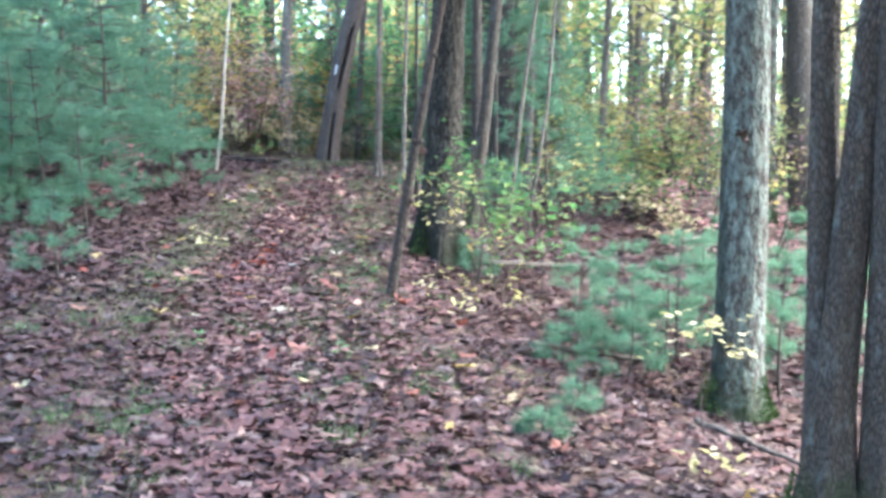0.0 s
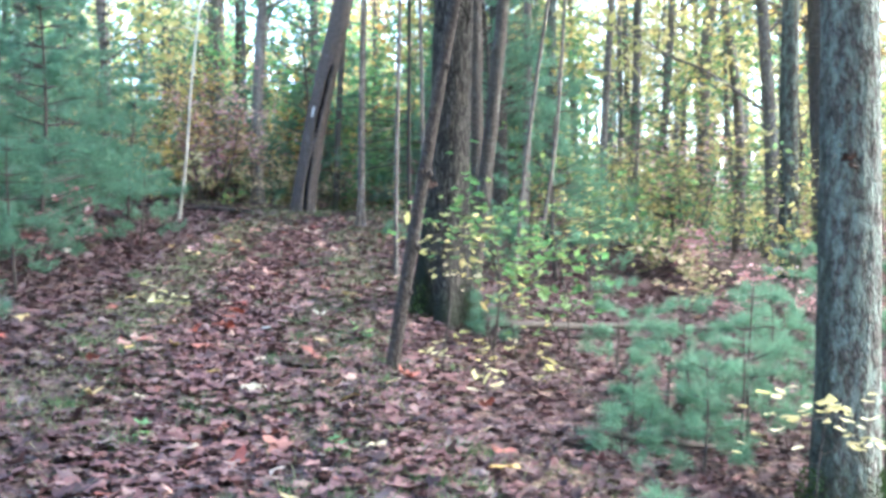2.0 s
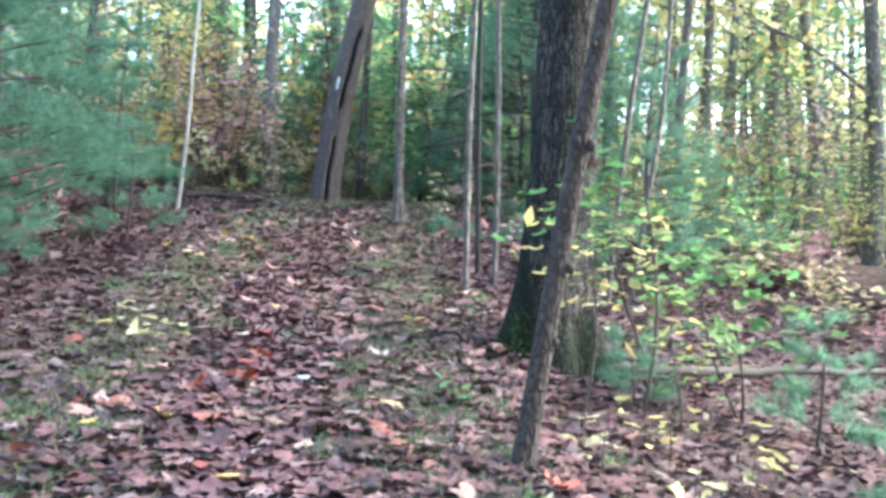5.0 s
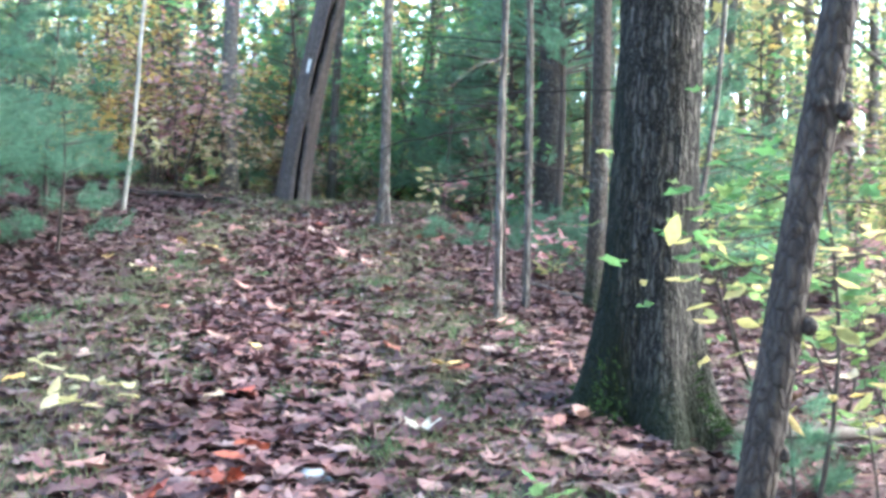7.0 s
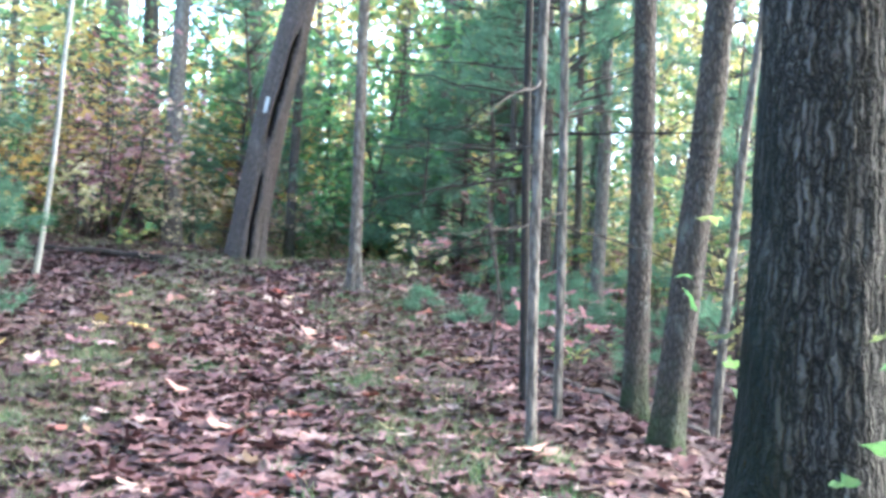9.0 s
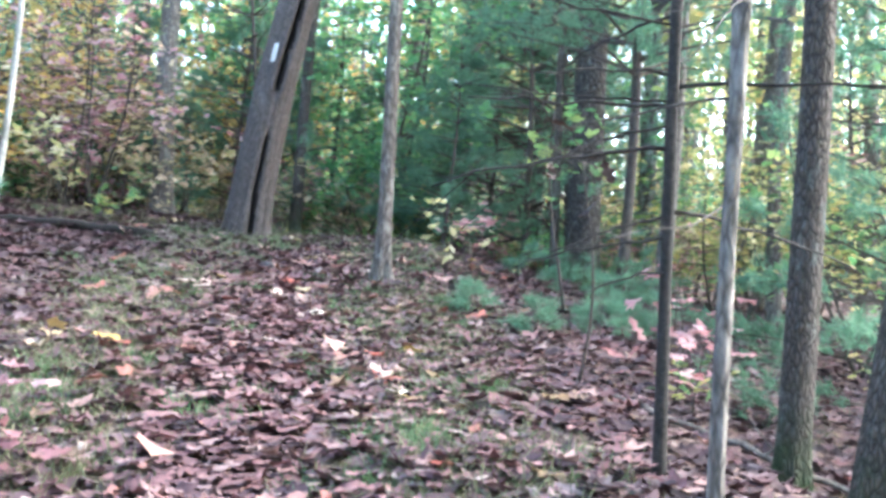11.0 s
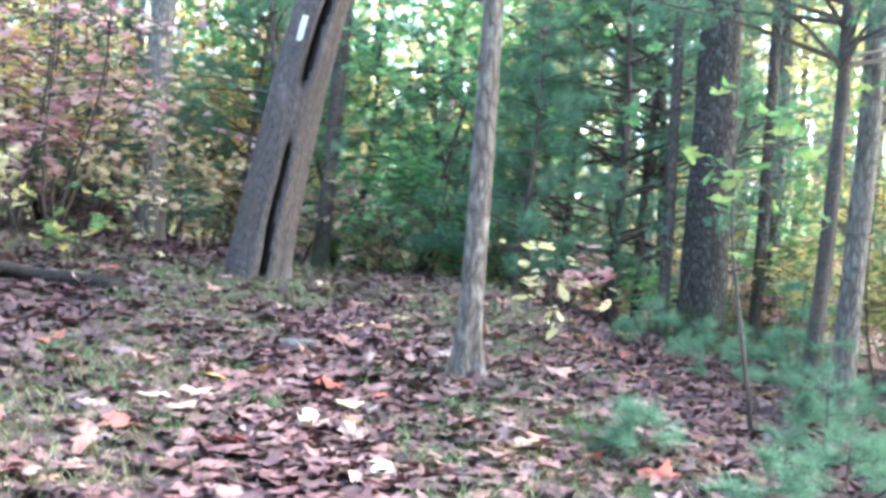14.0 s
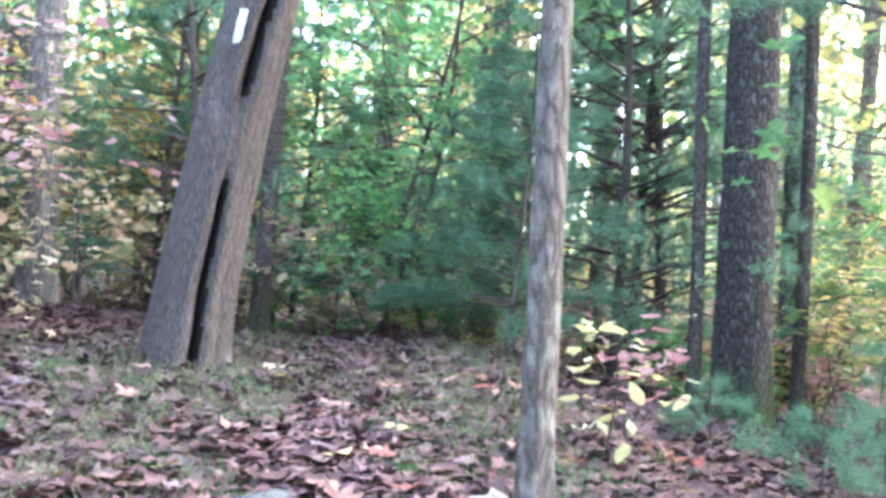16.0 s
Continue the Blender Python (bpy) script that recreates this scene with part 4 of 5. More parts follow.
def bare_bough(z, way, length, rise, drop, radius, twigs=3):
    """A long dead bough that arches out of the stem and flattens to its tip, with fine side twigs."""
    k = np.linspace(0, 1, 12)
    out = np.array([math.cos(radians(way)), math.sin(radians(way)), 0.0])
    pts = np.array([0, 0, z]) + np.outer(k * length, out) + np.outer(rise * k - drop * k ** 1.6, (0, 0, 1))
    pts[1:] += _r.normal(0, 0.006, (11, 3))
    pieces = [tube_data(pts, np.interp(k, [0, 1], [radius * 1.3, radius * 0.5]), 6)]
    for _ in range(twigs):
        i = _r.randint(3, 11)
        w = pts[i] - pts[i - 1]
        w = w / np.linalg.norm(w) + _r.normal(0, 0.45, 3)
        reach = length * _r.uniform(0.12, 0.32)
        q = [pts[i] + w * reach * m + np.array([0, 0, -0.05 * m * m]) + _r.normal(0, 0.008, 3) * (m > 0) for m in (0, 0.35, 0.7, 1.0)]
        pieces.append(tube_data(q, [radius * 0.4, radius * 0.32, radius * 0.22, radius * 0.1], 4))
    v, f = joined(pieces)
    part("dead_branch", mesh_of("dead_branch", v, f, DEAD_TWIG, True), dead)


Z0 = dead.matrix_basis.translation.z
for z, way, length, rise, drop, radius in ((2.55, 180, 0.98, -0.05, 0.14, 0.0085), (2.64, 194, 0.6, 0.0, 0.2, 0.006), (2.72, 182, 0.85, 0.0, 0.02, 0.0075), (2.74, 172, 0.75, 0.06, 0.06, 0.005), (2.86, 190, 0.62, 0.0, 0.06, 0.006),
                                           (2.28, 188, 0.5, -0.05, 0.12, 0.006), (2.2, 178, 0.62, -0.04, 0.1, 0.007), (2.06, 196, 0.45, -0.03, 0.08, 0.005), (3.05, 184, 0.9, 0.1, 0.0, 0.006), (3.2, 160, 0.9, 0.1, 0.0, 0.006),
                                           (2.6, 70, 1.0, 0.0, 0.2, 0.007), (2.3, 20, 1.1, 0.0, 0.2, 0.008), (2.8, -20, 1.1, 0.1, 0.1, 0.008), (3.1, 110, 0.9, 0.0, 0.1, 0.006)):
    bare_bough(z - Z0, way, length, rise, drop, radius)

# ---- young pines ----
_r = np.random.RandomState(31)
for x, y, h in ((-4.6, 13.5, 3.2), (-5.6, 14.8, 4.2), (-6.6, 13.2, 4.4), (-5.4, 16.4, 3.6), (-7.4, 15.6, 5.0), (-8.2, 18.0, 5.0), (-4.1, 11.6, 1.5), (-5.0, 10.4, 1.2), (-6.3, 11.4, 2.6), (-6.8, 18.2, 4.2),
                (2.0, 9.1, 1.0), (1.6, 8.6, 0.85), (1.75, 9.4, 1.1), (2.25, 9.6, 1.3), (1.7, 9.9, 0.8), (2.6, 10.2, 1.2), (0.65, 6.4, 0.2), (0.95, 7.1, 0.24), (0.35, 10.9, 0.5), (3.3, 11.6, 1.4), (1.0, 8.3, 0.35),
                (1.7, 16.2, 3.2), (0.95, 18.2, 0.6), (0.3, 17.7, 0.3), (0.55, 18.4, 0.45), (-0.62, 17.7, 0.22), (-0.28, 17.2, 0.26), (-0.2, 22.8, 2.6), (0.6, 24.5, 4.0), (-1.6, 26.0, 4.0), (-4.2, 24.0, 2.6),
                (-4.9, 12.4, 2.2), (-3.9, 15.2, 1.3), (-4.6, 17.2, 2.4), (-5.2, 12.0, 2.0), (-6.0, 9.6, 2.4), (-7.2, 10.6, 3.4), (-8.6, 13.6, 4.6), (-3.6, 9.4, 0.9), (-9.2, 16.0, 5.0),
                (0.75, 20.2, 0.45), (1.5, 20.7, 0.5), (0.45, 20.8, 0.4), (1.8, 21.2, 0.9), (1.1, 19.4, 0.6), (-2.9, 25.0, 3.4), 
                (3.0, 8.9, 1.3), (3.6, 9.8, 1.6), (1.5, 11.0, 0.9), (1.2, 9.0, 0.5)):
    pine_sapling((x, y), h, int(_r.randint(1, 9999)), density=1.3 if h > 3 else 1.9 if h > 1.7 else 1.6, spread=0.42 if h > 1.7 else 0.55 if h > 0.45 else 0.75)

for x, y, h, bare in ((0.95, 19.4, 5.6, 0.38), (1.5, 24.4, 6.5, 0.25)):
    pine_sapling((x, y), h, int(_r.randint(1, 9999)), "young white pine, bare below, green above", 0.36, "young pines", bare, 1.1)

# ---- seedlings and shrubs by the trail ----
leafy_shrub("maple_sapling", (0.36, 10.75), 1.75, FRESH, 41, "maple sapling with bright green leaves before the oak", 80, 0.1, "maple", 1, 0.5, low=0.6, tilt=18)
leafy_shrub("beech_seedling", (-0.1, 10.2), 1.15, YELLOW, 42, "beech seedling with yellow leaves at the oak's foot", 60, 0.1, "beech", 1, 0.5, low=0.6)
leafy_shrub("beech_seedling", (-0.1, 9.5), 0.4, PALE, 43, "low beech seedling with pale yellow leaves", 14, 0.09, "beech", 1, 0.7)
leafy_shrub("beech_seedling", (0.3, 9.9), 0.4, YELLOW, 44, "low beech seedling with yellow leaves", 14, 0.09, "beech", 1, 0.7)
leafy_shrub("pale_leaved_seedling", (2.0, 7.6), 0.85, PALE, 45, "seedling with whitish pale yellow leaves by the grey trunk", 46, 0.11, "beech", 1, 0.6, low=0.6, tilt=15)
leafy_shrub("yellow_seedling", (-2.6, 11.2), 0.3, PALE, 46, "small seedling with pale yellow-green leaves", 18, 0.11, "beech", 1, 0.8, tilt=15)
leafy_shrub("red_seedling", (-2.9, 14.2), 0.3, PINK, 47, "low oak seedling with faded pinkish leaves", 16, 0.13, "oak", 1, 0.6, tilt=15)

for k, (x, y, h, m, lab, n, s, kd) in enumerate((
        (-0.9, 24.6, 4.4, GREEN, "broad green maple sapling beyond the rise", 1300, 0.115, "maple"), (-1.8, 25.4, 4.2, GREEN, "green maple sapling beyond the rise", 1100, 0.115, "maple"),
        (-0.1, 25.2, 3.8, GREEN, "green maple sapling beyond the rise", 900, 0.115, "maple"), (-1.1, 23.6, 1.6, GREEN, "low green maple sapling", 380, 0.09, "maple"),
        (-4.6, 22.6, 2.2, PINK, "sapling with faded pink and red leaves", 200, 0.09, "maple"), (-5.6, 21.6, 1.8, RUSSET, "shrub with browning leaves by the black log", 260, 0.09, "maple"),
        (-4.4, 21.0, 0.8, PALE, "low seedling with pale leaves behind the black log", 70, 0.1, "maple"), (-5.2, 20.6, 0.7, PALE, "low seedling with pale leaves behind the black log", 60, 0.1, "maple"),
        (-3.7, 20.9, 0.5, MIXED, "low seedling with yellowing green leaves", 50, 0.1, "maple"), (-5.0, 23.8, 3.2, ORANGE, "sapling with orange-yellow leaves", 420, 0.1, "maple"),
        (-4.2, 26.4, 4.6, YELLOW, "tall sapling with yellow leaves", 500, 0.11, "beech"), (-6.2, 24.4, 3.8, YELLOW, "tall sapling with golden leaves", 460, 0.11, "maple"), (-3.3, 23.2, 1.3, RUSSET, "low browning shrub by the cleft tree", 180, 0.09, "maple"),
        (-3.6, 22.0, 0.9, RUSSET, "low browning shrub by the cleft tree", 120, 0.08, "maple"), (-0.55, 19.9, 0.75, PALE, "beech seedling with pale yellow leaves", 34, 0.12, "beech"),
        (-0.3, 20.2, 0.6, PINK, "seedling with faded pink leaves by the slim tree", 36, 0.12, "beech"), (-0.1, 15.3, 0.75, PINK, "seedling with faded pink leaves", 26, 0.12, "oak"), (0.3, 16.2, 0.8, PINK, "seedling with faded pink leaves", 26, 0.12, "oak"),
        (-5.0, 16.0, 0.8, PINK, "oak seedling with faded pinkish leaves", 60, 0.13, "oak"), (-4.6, 14.6, 0.7, PINK, "oak seedling with faded pinkish leaves", 50, 0.13, "oak"), (-4.2, 13.0, 0.7, PINK, "oak seedling with faded pinkish leaves", 46, 0.13, "oak"),
        (3.9, 17.4, 0.8, PINK, "shrub with faded pink leaves below the trail", 120, 0.12, "oak"), (4.5, 18.4, 0.9, PINK, "shrub with faded pink leaves below the trail", 120, 0.12, "oak"),
        (2.2, 16.2, 1.4, YELLOW, "sapling with yellow leaves below the trail", 160, 0.1, "beech"), (3.0, 18.8, 2.0, MIXED, "sapling with yellow-green leaves below the trail", 260, 0.1, "beech"),
        (1.5, 12.8, 1.3, MIXED, "sapling with yellow-green leaves below the oak", 70, 0.1, "beech"), (0.75, 12.0, 1.5, FRESH, "sapling with bright green leaves beside the oak", 120, 0.11, "maple"),
        (1.1, 11.2, 1.2, FRESH, "sapling with bright green leaves below the oak", 100, 0.11, "maple"), (0.55, 10.6, 0.8, MIXED, "beech seedling with yellow-green leaves below the oak", 40, 0.1, "beech"),
        (0.6, 9.6, 0.35, YELLOW, "low beech seedling with yellow leaves", 12, 0.1, "beech"), (0.2, 9.0, 0.3, PALE, "low beech seedling with pale yellow leaves", 12, 0.1, "beech"),
        (5.2, 21.5, 3.0, YELLOW, "sapling with clear yellow leaves below the trail", 400, 0.12, "maple"), (7.4, 22.5, 4.4, YELLOW, "tall sapling with clear yellow leaves", 520, 0.13, "maple"), (3.9, 23.0, 2.4, MIXED, "yellow-green sapling below the trail", 320, 0.11, "beech"),
        (2.9, 21.9, 2.2, YELLOW, "sapling with yellow leaves beside the pine", 200, 0.11, "maple"), (0.3, 15.9, 0.5, MIXED, "low seedling with yellow-green leaves", 30, 0.1, "beech"))):
    leafy_shrub("understory_sapling", (x, y), h, m, 500 + k, lab, n, s, kd, 1 if h < 1 else 2, 0.5, "sapling", "understory")

_r = np.random.RandomState(560)
for k in range(46):
    side = k % 2
    x, y = (_r.uniform(-8.5, -3.6), _r.uniform(20.9, 27)) if side == 0 else (_r.uniform(2.6, 9.5), _r.uniform(13.5, 27))
    m, lab, kd = (((PINK, "understory sapling with pink and red leaves", "maple"), (YELLOW, "understory sapling with yellow leaves", "beech"), (RUSSET, "understory sapling with browning leaves", "maple"), (PALE, "understory sapling with pale leaves", "maple"), (ORANGE, "understory sapling with orange leaves", "maple")),
                  ((MIXED, "sapling with yellowing leaves on the lower slope", "maple"), (MIXED, "sapling with yellow-green leaves on the lower slope", "beech"), (FRESH, "sapling with light green leaves on the lower slope", "maple"), (YELLOW, "sapling with yellow leaves on the lower slope", "beech"), (PINK, "shrub with faded pink leaves on the lower slope", "oak")))[side][(k // 2) % 5]
    h = _r.uniform(1.1, 2.8)
    leafy_shrub("understory_sapling", (x, y), h, m, 700 + k, lab, int(110 * h), 0.1, kd, 2, 0.55, "sapling", "understory")
for k in range(12):
    x, y, h = _r.uniform(1.9, 5.5), _r.uniform(17, 24.5), _r.uniform(1.0, 2.6)
    m, lab, kd = ((YELLOW, "sapling with pale yellow leaves on the falling slope", "beech"), (MIXED, "yellow-green sapling on the falling slope", "maple"), (FRESH, "light green sapling on the falling slope", "maple"))[k % 3]
    leafy_shrub("understory_sapling", (x, y), h, m, 760 + k, lab, int(130 * h), 0.11, kd, 2, 0.6, "sapling", "understory")
for k in range(16):
    x, y, h = _r.uniform(-8, 4), _r.uniform(24.2, 30), _r.uniform(0.8, 1.7)
    m, lab, kd = ((MIXED, "low yellow-green shrub beyond the rise", "maple"), (RUSSET, "low browning shrub beyond the rise", "maple"), (GREEN, "low green shrub beyond the rise", "maple"))[k % 3]
    leafy_shrub("understory_sapling", (x, y), h, m, 780 + k, lab, int(230 * h), 0.13, "far", 3, 0.6, "sapling", "understory", low=0.1)
for k in range(44):
    x, y, h = _r.uniform(-8.5, 3.2), _r.uniform(22.9, 26.5), _r.uniform(0.45, 1.0)
    m, lab, kd = ((RUSSET, "low browning undergrowth at the top of the rise", "maple"), (MIXED, "low yellow-green undergrowth at the top of the rise", "beech"), (PINK, "low undergrowth with faded pink leaves", "maple"), (GREEN, "low green undergrowth at the top of the rise", "maple"))[k % 4]
    leafy_shrub("undergrowth", (x, y), h, m, 830 + k, lab, int(260 * h), 0.1, kd, 3, 0.7, "shrub", "understory", low=0.05)
for k in range(12):
    x, y, h = _r.uniform(3.2, 7.5), _r.uniform(12.5, 18.5), _r.uniform(0.45, 0.95)
    m, lab, kd = ((PINK, "low oak shrub with faded pink leaves below the trail", "oak"), (MIXED, "low yellow-green seedling below the trail", "beech"), (RUSSET, "low browning seedling below the trail", "maple"))[k % 3]
    leafy_shrub("understory_sapling", (x, y), h, m, 800 + k, lab, int(130 * h), 0.11, kd, 2, 0.7, "sapling", "understory", low=0.2)
leafy_shrub("dead_leaved_sapling", (-0.35, 15.9), 1.4, DEADLEAF, 551, "thin sapling holding a few dark dead oak leaves", 6, 0.13, "oak", 1, 0.3, low=0.8, tilt=70)
leafy_shrub("yellow_sapling", (0.27, 18.6), 2.1, FRESH, 552, "thin sapling with bright yellow-green leaves at its top", 60, 0.11, "maple", 1, 0.35, low=0.75)
leafy_shrub("yellow_seedling", (1.75, 6.5), 0.28, PALE, 558, "low seedling with pale yellow leaves by the mossy roots", 22, 0.1, "beech", 1, 0.7)
leafy_shrub("orange_seedling", (1.85, 6.05), 0.16, ORANGE, 559, "low seedling with orange leaves by the mossy roots", 10, 0.1, "beech", 1, 0.7)
leafy_shrub("red_seedling", (-1.9, 10.5), 0.13, RED, 553, "low bunch of dark red leaves on the trail", 14, 0.13, "oak", 1, 0.9, tilt=20)
leafy_shrub("green_seedling", (-1.9, 7.6), 0.1, GREEN, 554, "tiny seedling with bluish green leaves", 6, 0.09, "maple", 1, 0.8, tilt=12)
leafy_shrub("green_seedling", (-0.75, 7.3), 0.1, GREEN, 555, "tiny seedling with green leaves", 6, 0.08, "maple", 1, 0.8, tilt=12)
leafy_shrub("green_seedling", (-0.75, 10.35), 0.14, GREEN, 556, "tiny seedling with green leaves near the oak", 5, 0.1, "maple", 1, 0.8, tilt=30)
_r = np.random.RandomState(557)
part("dead_leaf", leaf_cloud("dead_leaf", _r.normal(0, 0.025, (4, 3)), [0.12, 0.1, 0.11, 0.09], "oak", DEADLEAF, _r, 80, 0.4), grey, "curled dead leaf caught on the bark", m=pose(-0.04, -0.215, 2.62))

part("dead_leaf", leaf_cloud("dead_leaf", np.zeros((1, 3)), [0.12], "oak", DEADLEAF, _r, 60, 0.3), leaning, "dark brown oak leaf caught on a twig", m=pose(0.31, 0.02, 1.42))

# ---- wood and stone on the ground ----


def log(name, a, b, r, material, label, seed, stubs=3):
    rng = np.random.RandomState(seed)
    a, b = np.array(a, float), np.array(b, float)
    top = thing(name, a, label, "log")
    pts = [(b - a) * k / 14 + (rng.normal(0, 0.3, 3) * r if 0 < k < 14 else 0) for k in range(15)]
    v, f = tube_data(pts, r * np.interp(np.arange(15), [0, 14], [1, 0.65]) * (1 + rng.normal(0, 0.06, 15)), 12, rng, 0.06)
    part("stem", mesh_of("stem", v, f, material, True), top)
    for _ in range(stubs):
        pcs, tp = limb_data(rng, pts[rng.randint(2, 13)], rng.normal(0, 1, 3) + (0, 0, 0.6), rng.uniform(0.2, 0.6), r * 0.3, 0, 1, 5)
        v, f = joined(pcs)
        part("branch_stub", mesh_of("branch_stub", v, f, material, True), top)
    return top


log("fallen_log", (0.25, 11.6, gz(0.25, 11.6) + 0.07), (3.2, 12.9, gz(3.2, 12.9) + 0.25), 0.04, TWIG, "thin fallen trunk lying behind the oak", 51)
log("fallen_log", (-3.2, 20.05, gz(-3.2, 20.05) + 0.05), (-5.6, 19.9, gz(-5.6, 19.9) + 0.05), 0.048, BLACK_WOOD, "black rotten log lying beside the trail", 52)
log("fallen_branch", (-0.2, 15.9, gz(-0.2, 15.9) + 0.03), (0.9, 14.9, gz(0.9, 14.9) + 0.06), 0.02, GREY_WOOD, "dead branch lying among dry leaves", 53, 5)

log("fallen_branch", (0.75, 8.65, gz(0.75, 8.65) + 0.04), (1.95, 9.1, gz(1.95, 9.1) + 0.1), 0.028, TWIG, "dark dead branch lying below the trail", 54, 4)
log("fallen_branch", (2.0, 7.9, gz(2.0, 7.9) + 0.04), (2.75, 7.2, gz(2.75, 7.2) + 0.05), 0.025, GREY_WOOD, "short dead branch at the grey tree's foot", 55, 2)


def stone(place, size, seed, label, material=STONE):
    rng = np.random.RandomState(seed)
    bm = bmesh.new()
    bmesh.ops.create_icosphere(bm, subdivisions=3, radius=1)
    off = rng.uniform(0, 50)
    for q in bm.verts:
        d = 1 + 0.35 * noise.noise(q.co * 1.3 + Vector((off, 0, 0))) + 0.08 * noise.noise(q.co * 5)
        q.co = Vector((q.co.x * size[0] * d, q.co.y * size[1] * d, q.co.z * size[2] * d))
    me = bpy.data.meshes.new("stone")
    bm.to_mesh(me)
    bm.free()
    me.materials.append(material)
    me.polygons.foreach_set("use_smooth", np.ones(len(me.polygons), bool))
    ob = new("stone", me)
    ob.matrix_basis = pose(place[0], place[1], gz(*place) + size[2] * 0.2, 0, 0, rng.uniform(0, 360))
    return tagged(ob, label, "stone")


stone((-2.15, 19.2), (0.24, 0.15, 0.035), 61, "flat grey stone bedded in the trail")
stone((-1.62, 10.75), (0.07, 0.05, 0.04), 62, "small pale grey stone among the leaves", PALE_STONE)

# ---- woods around ----
_r = np.random.RandomState(71)
taken = [(-2.45, 21.55), (1.6, 22.6), (-1.17, 18.85), (-0.06, 11.8), (2.45, 8.4)]


def free_spot(x, y, gap):
    if abs(x - float(trail_x(min(y, 26)))) < 1.3 + 0.04 * max(0, y - 20) and y < 30:
        return False
    return all((x - a) ** 2 + (y - b) ** 2 > gap * gap for a, b in taken)


protos = []
for k in range(10):
    crown = (MIXED, YELLOW, MIXED, GREEN, ORANGE, MIXED, NEEDLE, GREEN, YELLOW, MIXED)[k]
    pine = crown is NEEDLE
    d = (0.2, 0.28, 0.16, 0.32, 0.22, 0.36, 0.3, 0.14, 0.18, 0.25)[k]
    ob = tree("forest_tree", (0, -70 - 3 * k), d, 13 + 0.4 * k, ("grey-barked forest tree with green and yellowing leaves", "forest tree with clear yellow autumn leaves", "slim forest tree with yellowing leaves",
              "forest tree with green leaves", "forest tree with orange autumn leaves", "thick-trunked forest tree with yellowing leaves", "tall forest pine with dark green boughs", "thin forest tree with green leaves",
              "thin forest tree with yellow leaves", "grey forest tree with yellow-green leaves")[k], FAR_BARK, (_r.normal(0, 0.035), _r.normal(0, 0.03)), 0.08, 200 + k, 14, 36, 0.006, 0.4, crown,
              0.22, 1700, 0.21, 14, 3.0, "far", "woods around", dead=3)
    protos.append(ob)

# tall trees outside the view, added so their crowns shade the near trail
shade = tree("canopy_tree", (-3.9, 3.4), 0.3, 15.0, "unseen tall grey tree with a high yellowing crown, added to shade the trail", FAR_BARK, (0.02, 0.01), 0.06, 240, 16, 40, 0.006, 0.4, MIXED, 0.42, 5000, 0.22, 14, 4.5, "far", "woods around")
taken.append((-3.9, 3.4))
for x, y in ((3.9, 3.2), (5.0, 6.2), (6.2, 9.2), (3.4, -2.6), (7.4, 4.4), (7.2, 12.4)):
    taken.append((x, y))
    copy_thing(shade, pose(x, y, gz(x, y) - 0.08, 0, 0, _r.uniform(0, 360)) @ Matrix.Scale(_r.uniform(0.9, 1.1), 4))
# unseen trees behind and beside the start, added to dim the ground there
for k in range(44):
    ang, dist = _r.uniform(2.0, 4.28), _r.uniform(9, 24)
    if 24 <= k < 34:
        ang, dist = (1.75 if k % 2 else -1.75) + _r.normal(0, 0.2), _r.uniform(6.5, 13)
    x, y = -0.3 + dist * math.sin(ang), 6 + dist * math.cos(ang)
    if k >= 34:
        x, y = _r.choice([-1, 1]) * _r.uniform(2.0, 8.5), _r.uniform(-9, 0.5)
    if not free_spot(x, y, 2.0):
        continue
    taken.append((x, y))
    copy_thing(protos[k % 10], pose(x, y, gz(x, y) - 0.08, 0, 0, _r.uniform(0, 360)) @ Matrix.Scale(_r.uniform(0.9, 1.2), 4))
for k in range(16):
    x, y = _r.uniform(3, 13), _r.uniform(27, 40)
    if free_spot(x, y, 1.2):
        taken.append((x, y))
        copy_thing(protos[(1, 6, 9, 2)[k % 4]], pose(x, y, gz(x, y) - 0.08, 0, 0, _r.uniform(0, 360)) @ Matrix.Scale(_r.uniform(0.75, 1.0), 4))
count = 0
while count < 130:
    ang, dist = _r.uniform(-1.0, 1.0), _r.uniform(14, 62)
    if _r.rand() < 0.2:
        ang = _r.uniform(-3.14, 3.14)
    x, y = -0.5 + dist * math.sin(ang), 8 + dist * math.cos(ang)
    if not free_spot(x, y, 1.6) or (math.hypot(x, y - 8) < 9):
        continue
    taken.append((x, y))
    s = _r.uniform(0.85, 1.2)
    copy_thing(protos[count % 10], pose(x, y, gz(x, y) - 0.08, 0, 0, _r.uniform(0, 360)) @ Matrix.Scale(s, 4))
    count += 1

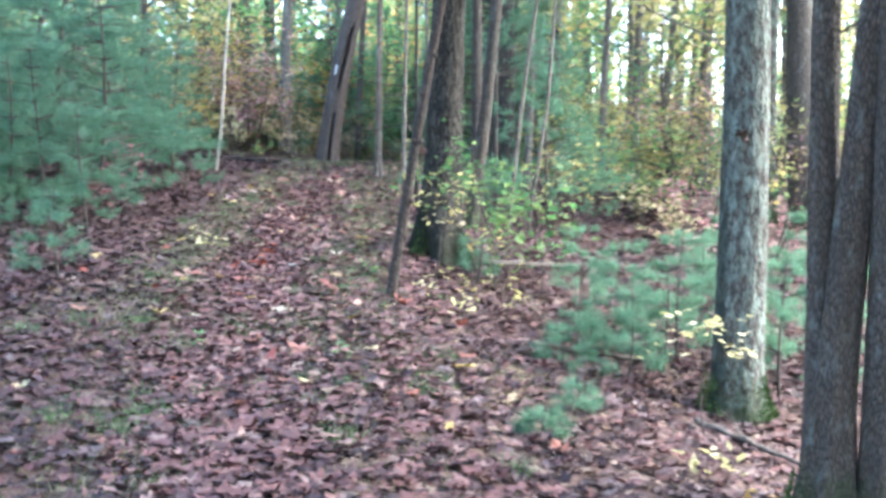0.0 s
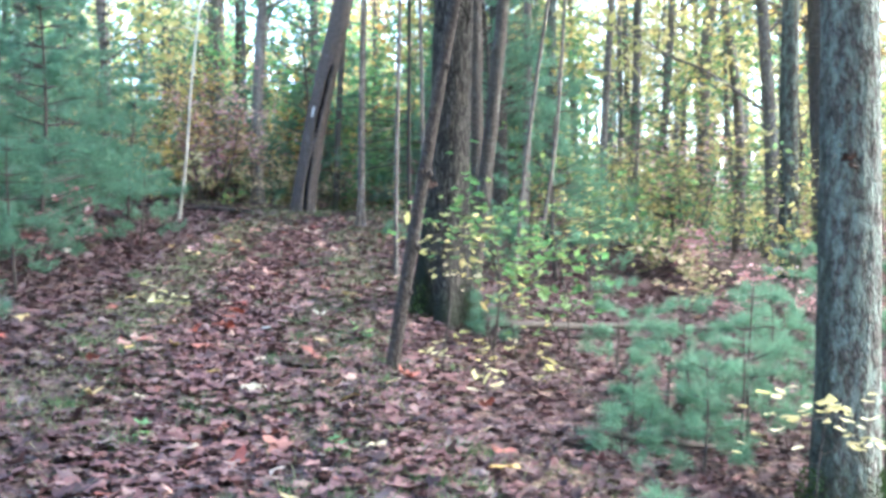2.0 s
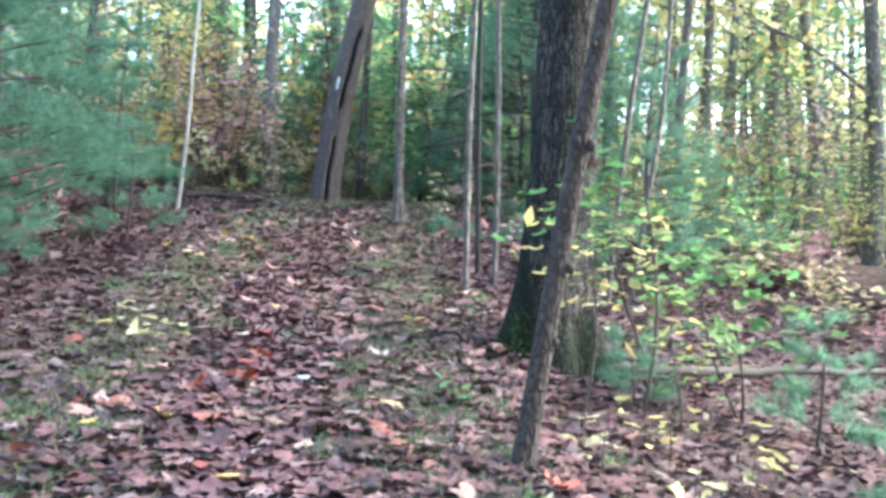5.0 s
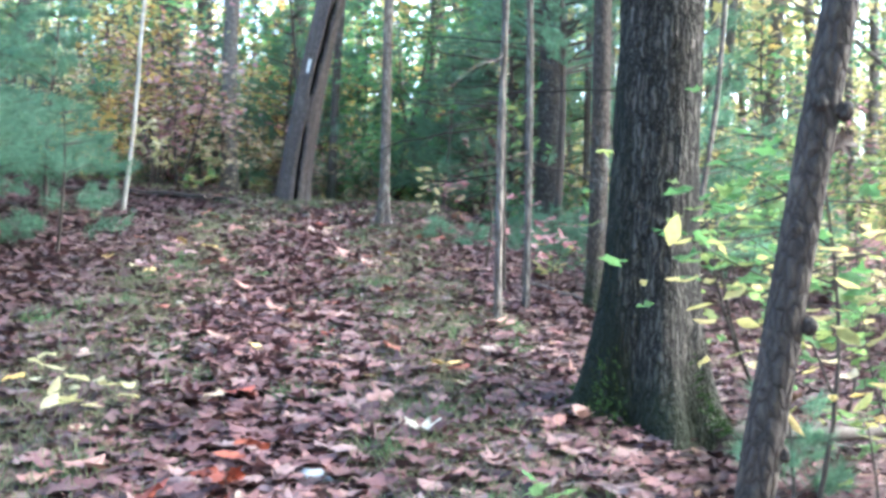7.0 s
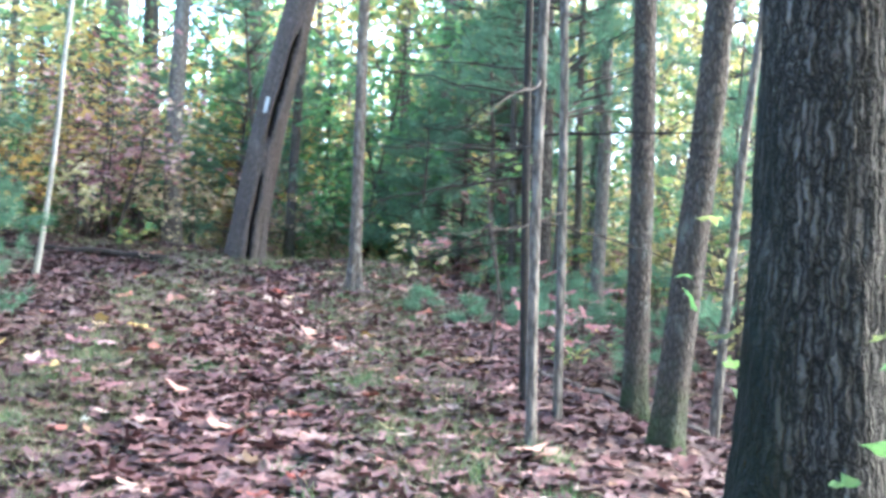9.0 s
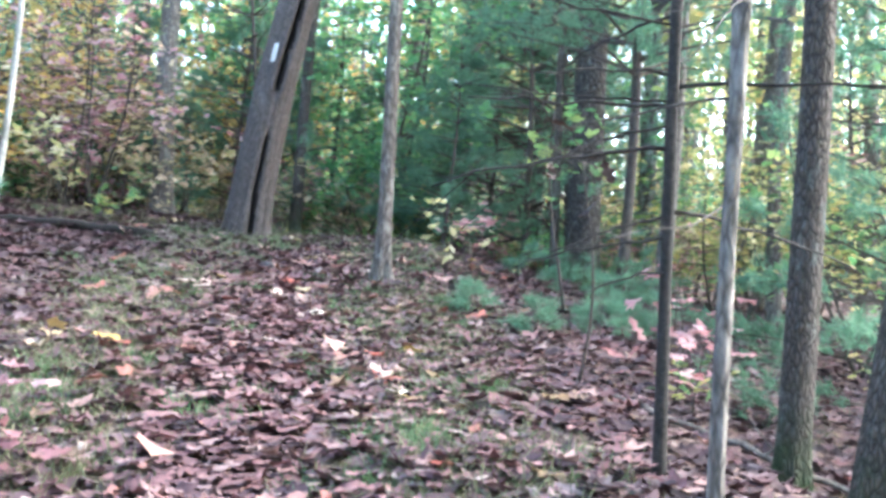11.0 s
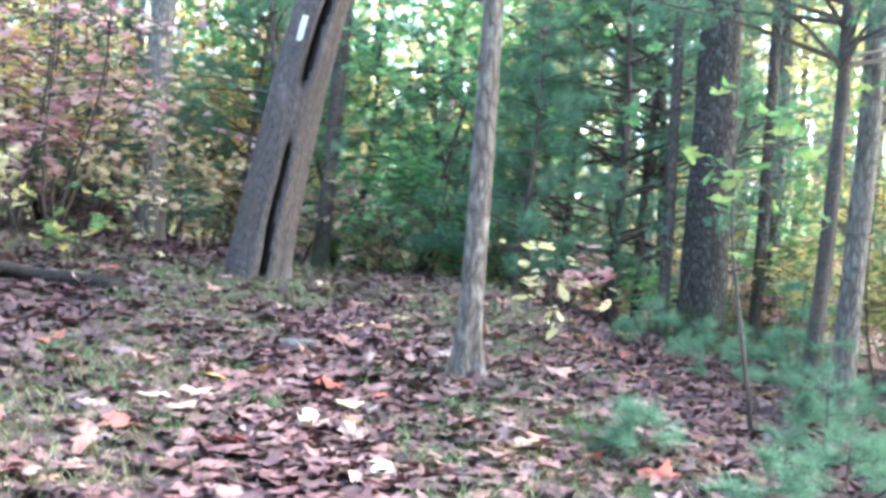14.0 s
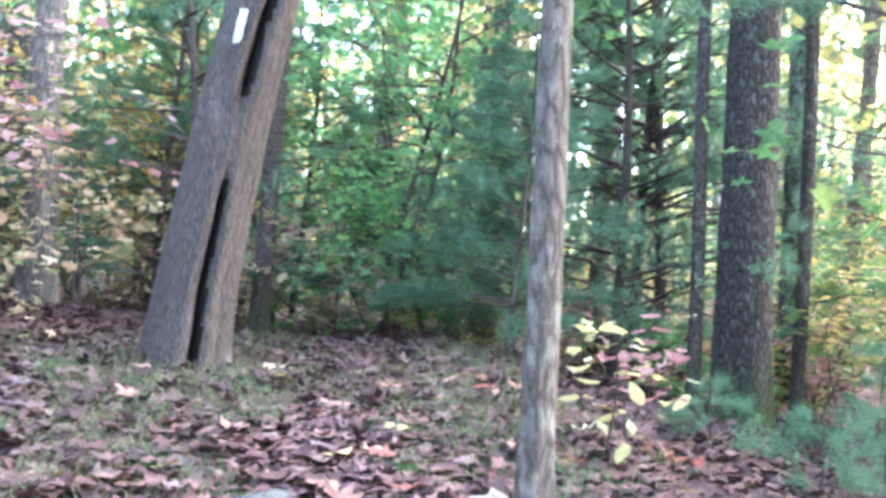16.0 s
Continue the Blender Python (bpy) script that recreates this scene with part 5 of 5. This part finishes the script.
shrubs = []
for k, (m, lab, kd, hh) in enumerate(((RUSSET, "russet understory shrub with browning leaves", "maple", 1.5), (MIXED, "understory shrub with yellow-green leaves", "beech", 2.0), (GREEN, "understory sapling with green leaves", "maple", 2.6),
                                      (YELLOW, "understory sapling with yellow leaves", "beech", 2.4), (PINK, "low shrub with faded pink-red leaves", "maple", 1.1), (ORANGE, "understory sapling with orange leaves", "maple", 3.0))):
    shrubs.append(leafy_shrub("understory_shrub", (10 + k, -80), hh, m, 300 + k, lab, 620, 0.13, "far", 3, 0.5, "shrub", "understory"))
count = 0
while count < 210:
    x, y = _r.uniform(-18, 20), _r.uniform(12, 48)
    if not free_spot(x, y, 0.6) or abs(x + 1.2) < 1.6 + 0.05 * y and y < 22:
        continue
    if y < 25 and abs(x + 1) < 8:
        continue
    copy_thing(shrubs[_r.randint(6)], pose(x, y, gz(x, y) - 0.02, 0, 0, _r.uniform(0, 360)) @ Matrix.Scale(_r.uniform(0.7, 1.3), 4))
    count += 1
pines = [pine_sapling((14 + 2 * k, -80), 3.4 + k, 400 + k, group="young pines", density=0.36) for k in range(3)]
count = 0
while count < 62:
    x, y = _r.uniform(-24, 22), _r.uniform(22, 46)
    if not free_spot(x, y, 1.2) or x > 3 and _r.rand() < 0.75:
        continue
    taken.append((x, y))
    copy_thing(pines[_r.randint(3)], pose(x, y, gz(x, y) - 0.03, 0, 0, _r.uniform(0, 360)) @ Matrix.Scale(_r.uniform(0.8, 1.4), 4))
    count += 1

# far woods: trunks and clumped foliage too far off to tell apart
_r = np.random.RandomState(81)
pieces, pts, low = [], [[], [], []], [[], [], []]
for k in range(820):
    ang, dist = _r.uniform(-0.85, 0.85) if k % 5 < 3 else _r.uniform(0.85, 5.43), _r.uniform(46, 105)
    x, y = dist * math.sin(ang), 8 + dist * math.cos(ang)
    z = gz(x, y)
    h = _r.uniform(10, 19)
    pieces.append(tube_data([(x, y, z - 0.2), (x + _r.normal(0, 0.3), y, z + h * 0.6), (x + _r.normal(0, 0.6), y, z + h)], [0.22, 0.15, 0.04], 6, cap=False))
    for _ in range(13):
        c = np.array([x + _r.normal(0, 1.9), y + _r.normal(0, 1.9), z + 0.5 + h * _r.uniform(0.0, 1.0) ** 1.2])
        if 0.18 < ang < 0.5 and c[2] > 6 and _r.rand() < 0.68:
            continue
        pts[k % 3].append(c + _r.normal(0, 1, (20, 3)) * (1.0, 1.0, 0.5))
for k in range(900):
    ang, dist = _r.uniform(-0.95, 0.95), _r.uniform(27, 55)
    x, y = -0.5 + dist * math.sin(ang), 8 + dist * math.cos(ang)
    c = np.array([x, y, gz(x, y) + 0.1 + 2.6 * _r.uniform(0, 1) ** 1.5])
    low[k % 3].append(c + np.abs(_r.normal(0, 1, (36, 3))) * (0.75, 0.75, 0.5) * _r.choice([-1, 1], (36, 3)) * (1, 1, 0.6))
v, f = joined(pieces)
far = tagged(new("far_woods", mesh_of("far_woods", v, f, FAR_BARK, True)), "distant grey trunks of the surrounding woods", "woods", kind="stuff")
for k, (m, lab) in enumerate(((MIXED, "distant yellow-green foliage of the surrounding woods"), (GREEN, "distant green foliage of the surrounding woods"), (YELLOW, "distant yellow foliage of the surrounding woods"))):
    p = np.concatenate(pts[k])
    tagged(new("far_foliage", leaf_cloud("far_foliage", p, _r.uniform(0.35, 0.75, len(p)), "far", m, _r, 50, 0.2)), lab, "woods", kind="stuff")
for k, (m, lab) in enumerate(((MIXED, "yellow-green thicket on the forest floor beyond the rise"), (NEEDLE, "dark green thicket on the forest floor beyond the rise"), (RUSSET, "browning thicket on the forest floor beyond the rise"))):
    p = np.concatenate(low[k])
    tagged(new("far_thicket", leaf_cloud("far_thicket", p, _r.uniform(0.14, 0.26, len(p)), "far", m, _r, 45, 0.2)), lab, "thicket", kind="stuff")

# single bright leaves lying on top beside the trail
_r = np.random.RandomState(91)
shapes = []
for k in range(8):
    shapes.append(leaf_cloud("fallen_leaf", np.zeros((1, 3)), [0.15], ("maple", "oak")[k % 2], LOOSE, np.random.RandomState(600 + k), 8, 0.3))
for k in range(290):
    y = _r.uniform(6, 21.5)
    x = float(trail_x(y)) + _r.normal(0.2, 0.95)
    part("fallen_leaf", shapes[_r.randint(8)], ground, m=pose(x, y, gz(x, y) + _r.uniform(0.03, 0.055), _r.normal(0, 12), _r.normal(0, 12), _r.uniform(0, 360)) @ Matrix.Scale(_r.uniform(0.7, 1.25), 4))
